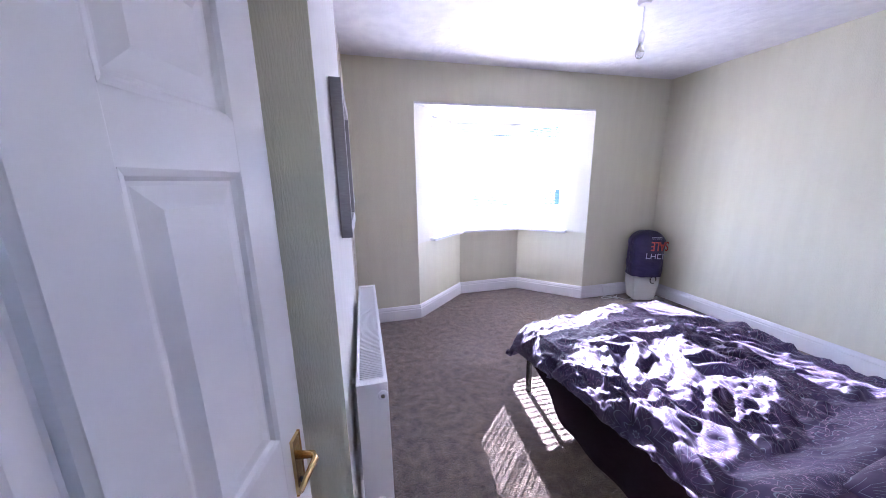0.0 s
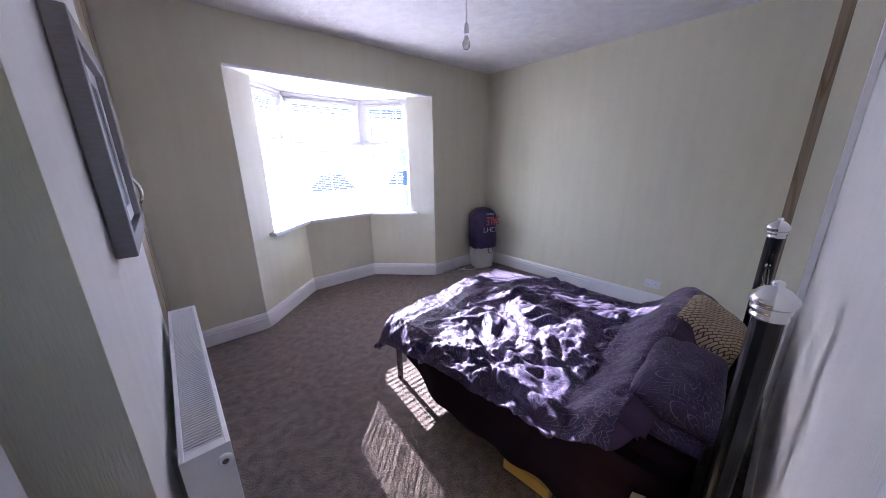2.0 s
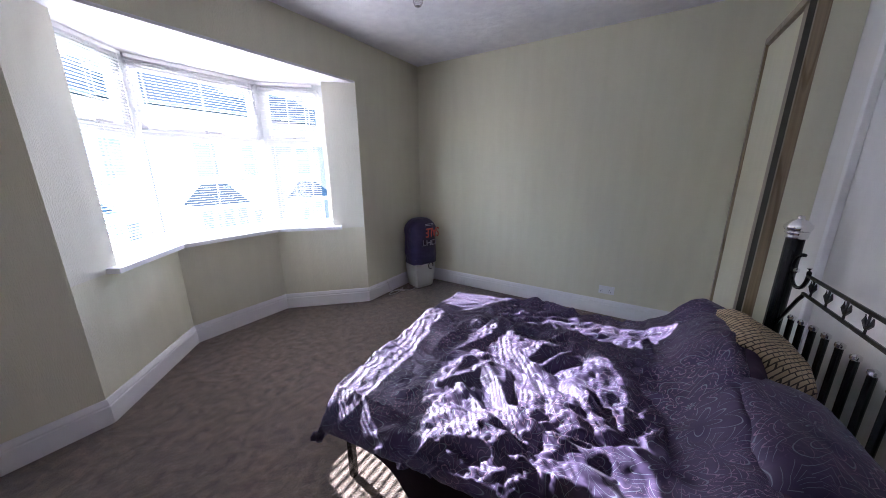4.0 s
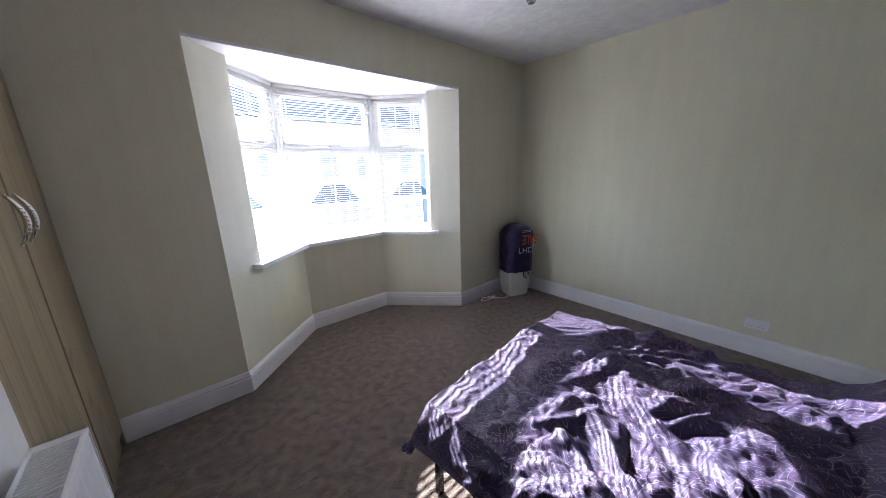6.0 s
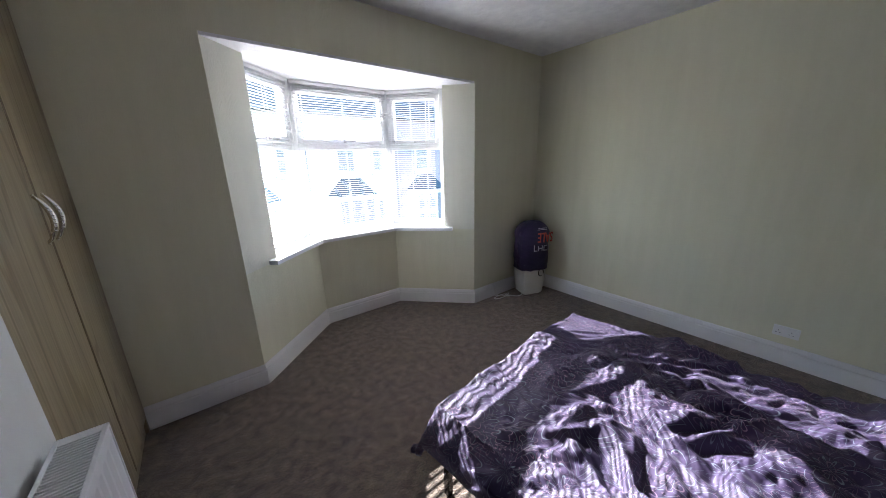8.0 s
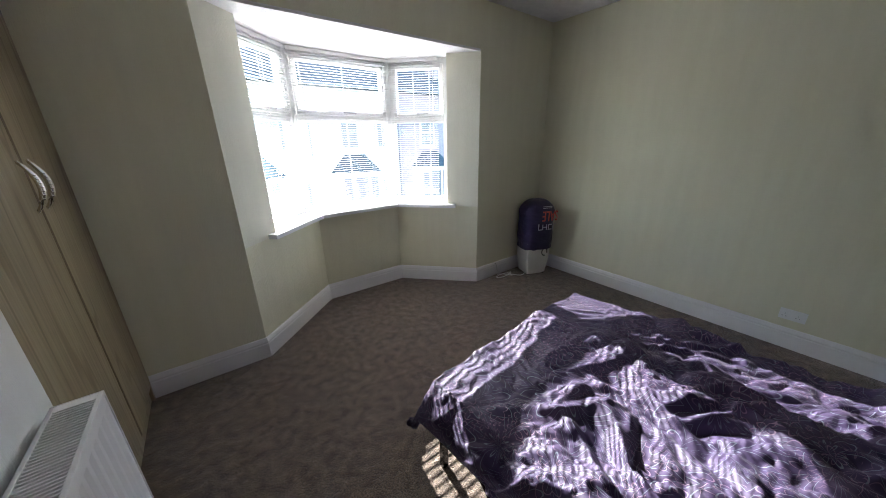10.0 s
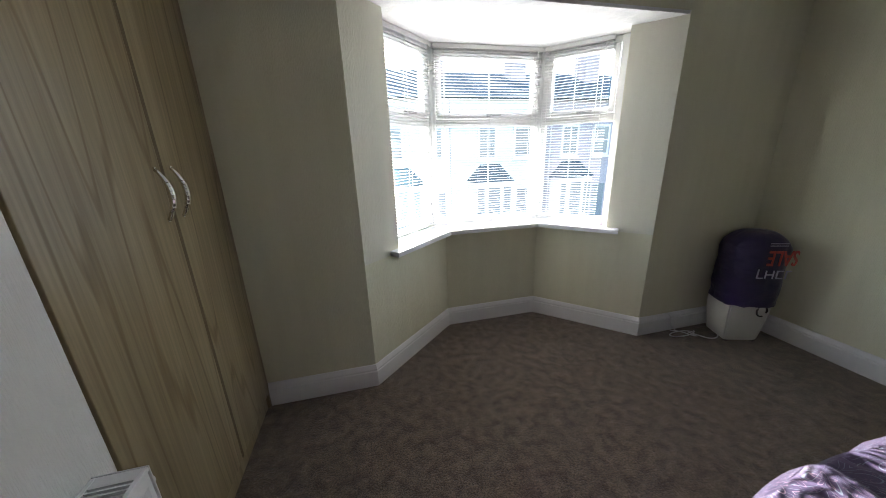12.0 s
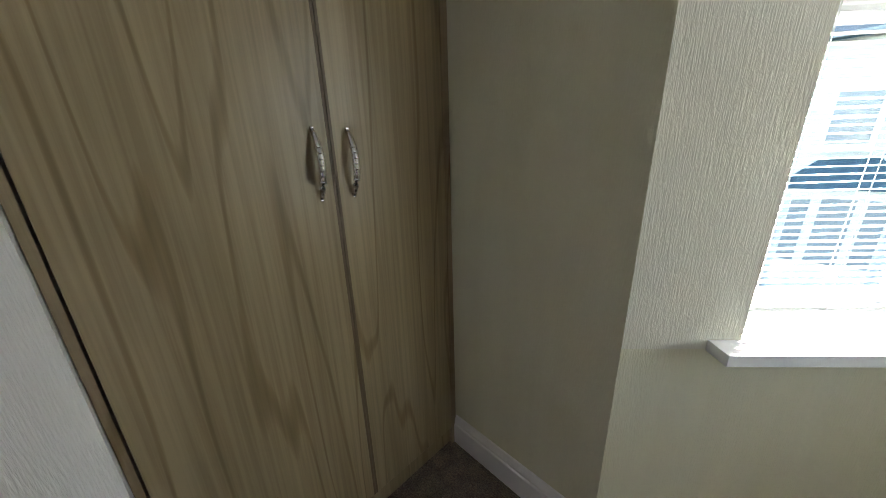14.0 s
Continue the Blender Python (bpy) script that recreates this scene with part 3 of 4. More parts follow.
def picture():
    p = thing("picture_frame", "silver-framed grey picture hanging on the chimney breast above the radiator", "picture")
    y0, y1, z0, z1, xa, d, w = -2.10, -1.48, 1.36, 1.97, XB + 0.004, 0.045, 0.055
    for name, a, b, c, e in (("frame_side", y0, y0 + w, z0, z1), ("frame_side", y1 - w, y1, z0, z1), ("frame_rail", y0 + w, y1 - w, z0, z0 + w), ("frame_rail", y0 + w, y1 - w, z1 - w, z1)):
        part(name, box(xa, xa + d, a, b, c, e, bevel=0.003), SILVER, p)
    bm = box(xa + 0.02, xa + 0.024, y0 + w, y0 + w + 0.05, z0 + w, z1 - w)
    box(xa + 0.02, xa + 0.024, y1 - w - 0.05, y1 - w, z0 + w, z1 - w, bm)
    box(xa + 0.02, xa + 0.024, y0 + w + 0.05, y1 - w - 0.05, z0 + w, z0 + w + 0.05, bm)
    box(xa + 0.02, xa + 0.024, y0 + w + 0.05, y1 - w - 0.05, z1 - w - 0.05, z1 - w, bm)
    part("mount", bm, MOUNT, p)
    part("print", box(xa + 0.012, xa + 0.018, y0 + w, y1 - w, z0 + w, z1 - w), PRINT, p)


picture()

# ---- bed ----
BED = pose(0.621, -3.308, 0, 0, 0, 2.7)
BW, BL = 1.20, 1.786


def fbm(x, y, z=0.0):
    return noise.noise((x, y, z)) + 0.5 * noise.noise((2.1 * x, 2.1 * y, z + 3)) + 0.25 * noise.noise((4.3 * x, 4.3 * y, z + 7))


def ridged(x, y, z=0.0):
    return 1 - abs(noise.noise((x, y, z))) * 2


def paisley(name, base, base2, line, line2):
    m = bpy.data.materials.new(name)
    m.use_nodes = True
    nt = m.node_tree
    b = nt.nodes["Principled BSDF"]
    b.inputs["Roughness"].default_value, b.inputs["Specular IOR Level"].default_value = 0.6, 0.35
    b.inputs["Sheen Weight"].default_value = 0.05
    co = nt.nodes.new("ShaderNodeTexCoord")
    n0 = nt.nodes.new("ShaderNodeTexNoise")
    n0.inputs["Scale"].default_value, n0.inputs["Detail"].default_value = 5.0, 1.5
    addv = nt.nodes.new("ShaderNodeMixRGB")
    addv.blend_type, addv.inputs[0].default_value = "ADD", 0.05
    nt.links.new(co.outputs["UV"], n0.inputs["Vector"])
    nt.links.new(co.outputs["UV"], addv.inputs[1])
    nt.links.new(n0.outputs["Color"], addv.inputs[2])

    def math_node(op, a, b=None):
        n = nt.nodes.new("ShaderNodeMath")
        n.operation = op
        for k, val in enumerate((a, b)):
            if val is None:
                continue
            if isinstance(val, (int, float)):
                n.inputs[k].default_value = val
            else:
                nt.links.new(val, n.inputs[k])
        return n.outputs[0]

    def flowers(scale, petals, freq, depth, lo):
        """Outlines of petals round the seeds of a cell pattern."""
        v = nt.nodes.new("ShaderNodeTexVoronoi")
        v.inputs["Scale"].default_value = scale
        nt.links.new(addv.outputs[0], v.inputs["Vector"])
        sub = nt.nodes.new("ShaderNodeVectorMath")
        sub.operation = "SUBTRACT"
        nt.links.new(addv.outputs[0], sub.inputs[0])
        nt.links.new(v.outputs["Position"], sub.inputs[1])
        sp = nt.nodes.new("ShaderNodeSeparateXYZ")
        nt.links.new(sub.outputs[0], sp.inputs[0])
        ang = math_node("ARCTAN2", sp.outputs[1], sp.outputs[0])
        wave = math_node("ABSOLUTE", math_node("SINE", math_node("MULTIPLY", ang, petals / 2)))
        reach = math_node("ADD", math_node("MULTIPLY", wave, -depth), 1.0 + depth)
        wav = math_node("SINE", math_node("MULTIPLY", math_node("MULTIPLY", v.outputs["Distance"], reach), freq))
        r = nt.nodes.new("ShaderNodeValToRGB")
        r.color_ramp.elements[0].position, r.color_ramp.elements[1].position = lo, min(1.0, lo + 0.05)
        nt.links.new(wav, r.inputs[0])
        return r.outputs[0]

    big, small = flowers(5.2, 7, 26.0, 0.9, 0.94), flowers(15.0, 5, 15.0, 0.6, 0.93)
    ground = nt.nodes.new("ShaderNodeTexNoise")
    ground.inputs["Scale"].default_value = 9
    gr = nt.nodes.new("ShaderNodeValToRGB")
    gr.color_ramp.elements[0].color, gr.color_ramp.elements[1].color = (*base, 1), (*base2, 1)
    gr.color_ramp.elements[0].position, gr.color_ramp.elements[1].position = 0.4, 0.6
    nt.links.new(co.outputs["UV"], ground.inputs["Vector"])
    nt.links.new(ground.outputs["Fac"], gr.inputs[0])
    mask = nt.nodes.new("ShaderNodeTexNoise")
    mask.inputs["Scale"].default_value = 3.0
    mr = nt.nodes.new("ShaderNodeValToRGB")
    mr.color_ramp.elements[0].position, mr.color_ramp.elements[1].position = 0.42, 0.58
    nt.links.new(co.outputs["UV"], mask.inputs["Vector"])
    nt.links.new(mask.outputs["Fac"], mr.inputs[0])
    last = gr.outputs[0]
    for src, colour, inv in ((big, line, False), (small, line2, True)):
        mul = nt.nodes.new("ShaderNodeMath")
        mul.operation = "MULTIPLY"
        nt.links.new(src, mul.inputs[0])
        if inv:
            iv = nt.nodes.new("ShaderNodeMath")
            iv.operation, iv.inputs[0].default_value = "SUBTRACT", 1.0
            nt.links.new(mr.outputs[0], iv.inputs[1])
            nt.links.new(iv.outputs[0], mul.inputs[1])
        else:
            mul.inputs[1].default_value = 0.75
        mx = nt.nodes.new("ShaderNodeMixRGB")
        nt.links.new(mul.outputs[0], mx.inputs[0])
        nt.links.new(last, mx.inputs[1])
        mx.inputs[2].default_value = (*colour, 1)
        last = mx.outputs[0]
    nt.links.new(last, b.inputs["Base Color"])
    w = nt.nodes.new("ShaderNodeTexNoise")
    w.inputs["Scale"].default_value, w.inputs["Detail"].default_value = 30, 4
    bp = nt.nodes.new("ShaderNodeBump")
    bp.inputs["Strength"].default_value, bp.inputs["Distance"].default_value = 0.35, 0.006
    nt.links.new(co.outputs["UV"], w.inputs["Vector"])
    nt.links.new(w.outputs["Fac"], bp.inputs["Height"])
    nt.links.new(bp.outputs[0], b.inputs["Normal"])
    return m


DUVET = paisley("purple_paisley_cotton", (0.036, 0.023, 0.066), (0.055, 0.037, 0.088), (0.19, 0.23, 0.28), (0.25, 0.165, 0.24))
PLUM = mat("plum_lining", (0.050, 0.026, 0.060), 0.85, base2=(0.062, 0.034, 0.072), scale=8, bump=0.3, bump_scale=20)


def sheet(nu, nv, fn, name, material, parent, thick=0.0):
    """A cloth of nu by nv quads; fn(s, t) gives its place, s and t from 0 to 1."""
    verts = [fn(i / nu, j / nv) for j in range(nv + 1) for i in range(nu + 1)]
    faces = [(j * (nu + 1) + i, j * (nu + 1) + i + 1, (j + 1) * (nu + 1) + i + 1, (j + 1) * (nu + 1) + i) for j in range(nv) for i in range(nu)]
    me = bpy.data.meshes.new(name)
    me.from_pydata(verts, [], faces)
    uv = me.uv_layers.new(name="UVMap")
    for lp in me.loops:
        k = lp.vertex_index
        uv.data[lp.index].uv = ((k % (nu + 1)) / nu * 1.8, (k // (nu + 1)) / nv * 1.5)
    me.materials.append(material)
    for p in me.polygons:
        p.use_smooth = True
    ob = new(name, me)
    ob.parent = parent
    if thick:
        so = ob.modifiers.new("thickness", "SOLIDIFY")
        so.thickness, so.offset = thick, -1
    return ob


def step(a, b, x):
    x = min(1.0, max(0.0, (x - a) / (b - a)))
    return x * x * (3 - 2 * x)


def bed():
    b = thing("bed", "small double bed with a black metal headboard and dark plum valance", "bed")
    b.matrix_basis = BED
    # headboard posts with glass and silver caps
    for x in (0.0, BW + 0.03):
        post = part("post", tube([(x, 0, 0.0), (x, 0, 1.19)], 0.033, seg=20), BLACKMETAL, b)
        smooth(part("post_collar", lathe([(0.034, 0), (0.039, 0.002), (0.040, 0.010), (0.037, 0.014), (0.037, 0.020), (0.042, 0.024), (0.043, 0.032), (0.038, 0.037)], at=(x, 0, 1.19)), CHROME, post, "silver collar"))
        smooth(part("finial", lathe([(0.038, 0), (0.044, 0.004), (0.049, 0.013), (0.050, 0.021), (0.046, 0.030), (0.038, 0.037), (0.036, 0.041), (0.026, 0.049), (0.014, 0.055), (0.012, 0.058), (0.015, 0.063), (0.011, 0.070), (0.002, 0.073)], at=(x, 0, 1.226)), CHROME, post, "polished turned finial"))
    for z, r in ((1.06, 0.008), (0.98, 0.008), (0.48, 0.012)):
        part("cross_rail", tube([(0.20 if z > 0.6 else 0.03, 0, z), (BW + 0.03 - (0.20 if z > 0.6 else 0.03), 0, z)], r), BLACKMETAL, b)
    for s in (1, -1):
        cx = 0.0 if s > 0 else BW + 0.03
        pts = []
        for k in range(26):
            a = -0.5 * math.pi + 2 * math.pi * 0.82 * k / 25
            rad = 0.075
            pts.append((cx + s * (0.125 + rad * math.cos(a + math.pi)), 0, 1.06 + rad * math.sin(a + math.pi)))
        smooth(part("scroll", tube(pts, 0.008), BLACKMETAL, b))
        smooth(part("brace", tube([(cx + s * 0.03, 0, 0.76), (cx + s * 0.10, 0, 0.85), (cx + s * 0.17, 0, 0.94), (cx + s * 0.21, 0, 0.98)], 0.008), BLACKMETAL, b))
        part("scroll_tip", lathe([(0.008, 0), (0.011, 0.006), (0.011, 0.016), (0.004, 0.022)], seg=12, at=(cx + s * 0.09, 0, 1.045)), CHROME, b)
    for k in range(11):
        x = 0.165 + k * 0.09
        bar = part("spindle", tube([(x, 0, 0.48), (x, 0, 0.84 + 0.05 * math.sin(math.pi * k / 10))], 0.011), BLACKMETAL, b)
        part("spindle_cap", lathe([(0.011, 0), (0.014, 0.004), (0.014, 0.016), (0.006, 0.022)], seg=12, at=(x, 0, 0.84 + 0.05 * math.sin(math.pi * k / 10))), CHROME, bar)
    for k in range(7):
        x = 0.26 + k * 0.119
        bm = tube([(x, 0, 0.98), (x, 0, 1.06)], 0.004, seg=6)
        for s in (-1, 1):
            tube([(x, 0, 1.005), (x + s * 0.018, 0, 1.025), (x + s * 0.020, 0, 1.048)], [0.006, 0.007, 0.002], bm, seg=6)
        part("tulip_ornament", bm, BLACKMETAL, b)
    for x in (-0.01, BW + 0.03):
        part("side_rail", box(x, x + 0.025, 0.03, BL, 0.27, 0.34, bevel=0.003), BLACKMETAL, b)
    part("foot_rail", box(0, BW + 0.04, BL - 0.03, BL, 0.27, 0.34, bevel=0.003), BLACKMETAL, b)
    for x in (0.0, BW + 0.01):
        part("leg", box(x, x + 0.032, BL - 0.035, BL - 0.003, 0, 0.30, bevel=0.003), BLACKMETAL, b)
    part("mattress", box(0.03, BW + 0.03, 0.06, BL - 0.01, 0.34, 0.55, bevel=0.03), VALANCE, b, "mattress under plum cover")

    def drape(s, t):
        # runs down the near side, round the foot and up the far side
        total = 2 * (BL - 0.10) + BW
        d = s * total
        if d < BL - 0.10:
            x, y, nx, ny = 0.0, 0.06 + d, -1, 0
        elif d < BL - 0.10 + BW:
            x, y, nx, ny = d - (BL - 0.10), BL - 0.03, 0, 1
        else:
            x, y, nx, ny = BW + 0.03, BL - 0.04 - (d - (BL - 0.10) - BW), 1, 0
        wob = 0.012 * math.sin(d * 21) * (1 - t) + 0.012 * noise.noise((d * 5, t * 2, 1))
        foot = step(BL - 0.55, BL - 0.05, y)
        z = 0.50 - (1 - t) * (0.385 - 0.20 * foot * (1 if nx < 0 else 0.6)) + 0.01 * noise.noise((d * 3, 0, 5)) * (1 - t)
        return (x + nx * (0.012 + wob + 0.035 * (1 - t) * (1 - foot)), y + ny * (0.006 + abs(wob)), z)

    sheet(160, 12, drape, "valance", VALANCE, b)


def duvet():
    d = thing("duvet", "crumpled dark purple paisley duvet turned back on the bed", "duvet")
    d.matrix_basis = BED
    v1 = BL + 0.10

    def surface(s, t):
        # s across from the near to the far side, t from the head end to the foot
        ridge_y = 0.345 - 0.08 * s * BW
        head_y = ridge_y - 0.155
        y = head_y + 0.02 * math.sin(3 * s + 1) + t * (v1 + 0.16 - head_y)
        flap_w = 0.15 + 0.14 * s + 0.03 * noise.noise((s * 4, 3, 1))
        u = (y - ridge_y) / flap_w
        # the turned-back flap: a rounded fold at the head, a long slope, a thin edge on the cover
        if u < 0:
            flap = math.sqrt(max(0.0, 1 - ((ridge_y - y) / 0.16) ** 2))
        else:
            flap = 0.24 * step(1.06, 0.94, u) + 0.76 * step(1.02, -0.04, u)
        on_flap = step(1.05, 0.95, u)
        near = 0.10 + 0.18 * t + 0.02 * noise.noise((y * 4, 0, 8)) - 0.10 * step(-0.2, -0.95, (y - ridge_y) / 0.16)
        c = -near + s * (BW + 0.30 + near)
        over_n, over_f, over_e = max(0.0, -0.02 - c), max(0.0, c - BW - 0.03), max(0.0, y - BL)
        big = 0.022 * fbm(c * 1.7, y * 1.7, 2)
        wx, wy = c + 0.10 * noise.noise((c * 3.1, y * 3.1, 9)), y + 0.10 * noise.noise((c * 3.1, y * 3.1, 19))
        crease = 0.0
        calm = (1 - 0.72 * step(BL - 0.55, BL - 0.15, y)) * (1 - 0.85 * on_flap)
        for fx, fy, amp, sd in ((4.6, 7.2, 0.056, 61), (10.0, 7.0, 0.046, 71), (19.0, 15.0, 0.022, 81)):
            d0 = noise.voronoi((wx * fx + 0.35 * wy * fx, wy * fy - 0.35 * wx * fy, sd))[0]
            crease += amp * min(d0[1] - d0[0], 0.5) * (0.3 + 0.7 * step(-0.2, 0.25, noise.noise((c * 2.0, y * 2.0, sd)))) * calm
        for ang, amp, fa, fb, sd, ex in ((0.45, 0.022, 3.4, 1.1, 4, 1.3), (1.15, 0.034, 5.6, 1.4, 14, 1.0), (-0.35, 0.042, 7.6, 1.7, 24, 1.0), (0.75, 0.027, 13.0, 2.6, 34, 1.0), (0.05, 0.015, 20.0, 4.2, 44, 1.0)):
            ca, sa = math.cos(ang), math.sin(ang)
            p, q = wx * ca + wy * sa, -wx * sa + wy * ca
            mask = step(-0.15, 0.25, noise.noise((c * 2.3, y * 2.3, sd + 50)))
            crease += amp * max(0.0, 1 - 2.2 * abs(noise.noise((p * fa, q * fb, sd)))) ** ex * (0.12 + 0.88 * mask) * calm
        z = 0.535 + big + crease + 0.045 * math.exp(-((c - 0.85) / 0.6) ** 2)
        lift = flap * (0.13 + 0.12 * step(-0.1, 0.9, c))
        z += lift * (1 - 0.55 * min(1.0, over_n / 0.15)) + on_flap * (0.016 * math.sin(c * 9 + 4 * y) + 0.03 * fbm(c * 5, y * 5, 33))
        x = c
        if over_n:
            z -= over_n * 0.85 - 0.35 * crease
            x = -0.02 - 0.09 * math.sin(min(1.0, over_n / 0.18) * math.pi / 2) - 0.5 * crease + 0.01 - 0.02 * flap
        if over_f:
            z -= over_f * 0.85
            x = BW + 0.03 + 0.10 * math.sin(min(1.0, over_f / 0.2) * math.pi / 2)
        if over_e:
            z -= over_e * 0.75 + 0.10 * step(0, 0.2, over_e)
            y = BL + 0.08 * math.sin(min(1.0, over_e / 0.2) * math.pi / 2) + 0.02 * noise.noise((c * 6, 1, 3))
        return (x, y, max(z, 0.30))

    cut = 0.05
    sheet(280, 250, lambda s, t: surface(s, cut + (1 - cut) * t), "cover", DUVET, d, 0.02)
    sheet(280, 34, lambda s, t: surface(s, cut * t), "turned_back_edge", PLUM, d, 0.02)
    return d


def cushion(name, label, material, w, h, puff, m, cat="pillow"):
    e = thing(name, label, cat, "pillows on the bed")
    n = 22
    bm = bmesh.new()
    uv = bm.loops.layers.uv.new("UVMap")
    rows = {}
    for side in (1, -1):
        for j in range(n + 1):
            for i in range(n + 1):
                a, b = 2 * i / n - 1, 2 * j / n - 1
                edge = (1 - a ** 4) * (1 - b ** 4)
                if (abs(a) == 1 or abs(b) == 1) and side < 0:
                    rows[(side, i, j)] = rows[(1, i, j)]
                    continue
                pin = 1 - 0.06 * (a * a + b * b - a * a * b * b * 1.4)
                zz = side * puff * max(0, edge) ** 0.45 * (1 + 0.12 * noise.noise((a * 2, b * 2, 5 + side)))
                rows[(side, i, j)] = bm.verts.new((a * w / 2 * pin, b * h / 2 * pin, zz + 0.006 * noise.noise((a * 6, b * 6, 1))))
    for side in (1, -1):
        for j in range(n):
            for i in range(n):
                q = [rows[(side, i, j)], rows[(side, i + 1, j)], rows[(side, i + 1, j + 1)], rows[(side, i, j + 1)]]
                f = bm.faces.new(q if side > 0 else q[::-1])
                f.smooth = True
                for lp in f.loops:
                    lp[uv].uv = (lp.vert.co.x + 3, lp.vert.co.y + 5)
    part("cover", bm, material, e)
    e.matrix_basis = m
    return e


bed()
duvet()
GOLD = bpy.data.materials.new("gold_black_woven_print")
GOLD.use_nodes = True
gn = GOLD.node_tree
gco, gbr, gmp = gn.nodes.new("ShaderNodeTexCoord"), gn.nodes.new("ShaderNodeTexBrick"), gn.nodes.new("ShaderNodeMapping")
gmp.inputs["Rotation"].default_value = (0, 0, radians(35))
gn.links.new(gco.outputs["UV"], gmp.inputs[0])
gn.links.new(gmp.outputs[0], gbr.inputs["Vector"])
gbr.inputs["Scale"].default_value, gbr.inputs["Mortar Size"].default_value = 17.0, 0.035
gbr.inputs["Color1"].default_value, gbr.inputs["Color2"].default_value, gbr.inputs["Mortar"].default_value = (0.50, 0.39, 0.25, 1), (0.44, 0.33, 0.21, 1), (0.05, 0.036, 0.03, 1)
gn.links.new(gbr.outputs["Color"], gn.nodes["Principled BSDF"].inputs["Base Color"])
gn.nodes["Principled BSDF"].inputs["Roughness"].default_value = 0.8
cushion("pillow", "flat dark purple paisley pillow on the bed", DUVET, 0.56, 0.32, 0.085, BED @ pose(0.38, 0.18, 0.68, 10, -4, 3))
cushion("pillow", "dark purple paisley pillow lying under the duvet edge", DUVET, 0.58, 0.31, 0.055, BED @ pose(0.36, 0.19, 0.59, 2, 0, -2))
cushion("pillow", "dark purple paisley pillow beneath the gold cushion", DUVET, 0.58, 0.34, 0.08, BED @ pose(0.92, 0.21, 0.66, 8, 0, -3))
cushion("gold_cushion", "gold and black patterned cushion leaning on pillows", GOLD, 0.44, 0.32, 0.085, BED @ pose(0.86, 0.15, 0.745, 30, 0, -6), "cushion")

# ---- pendant lamp ----
LAMPW = mat("white_plastic", (0.78, 0.78, 0.77), 0.35)
BULB = mat("bulb_glass", (0.9, 0.9, 0.9), 0.05)
BULB.node_tree.nodes["Principled BSDF"].inputs["Transmission Weight"].default_value = 0.85
lamp = thing("pendant_lamp", "bare bulb on a white flex hanging from the ceiling", "ceiling lamp")
lamp.location = (1.39, -1.395, 0)
part("ceiling_rose", lathe([(0.045, 0), (0.045, -0.012), (0.036, -0.03), (0.012, -0.036)], at=(0, 0, H)), LAMPW, lamp)
part("flex", tube([(0, 0, H - 0.034), (0.002, 0, H - 0.19)], 0.0035, seg=8), LAMPW, lamp)
part("bulb_holder", lathe([(0.006, 0), (0.013, -0.006), (0.017, -0.03), (0.019, -0.032), (0.019, -0.07), (0.016, -0.075)], at=(0.002, 0, H - 0.185)), LAMPW, lamp)
part("bulb", lathe([(0.012, 0), (0.013, -0.02), (0.022, -0.04), (0.03, -0.065), (0.029, -0.085), (0.018, -0.104), (0.004, -0.11)], at=(0.002, 0, H - 0.255)), BULB, lamp)

# ---- boxed thing in the corner under a dark bag ----
WHITEBOX = mat("white_plastic_case", (0.66, 0.66, 0.60), 0.45, base2=(0.70, 0.70, 0.64), scale=6)
BAGM = mat("navy_plastic_bag", (0.022, 0.014, 0.055), 0.3, base2=(0.030, 0.018, 0.07), scale=6, bump=0.9, bump_scale=9, stretch=(1, 1, 2.5))
ORANGE = mat("orange_red_print", (0.62, 0.10, 0.07), 0.4)
BAGWHITE = mat("pale_print", (0.62, 0.60, 0.70), 0.4)


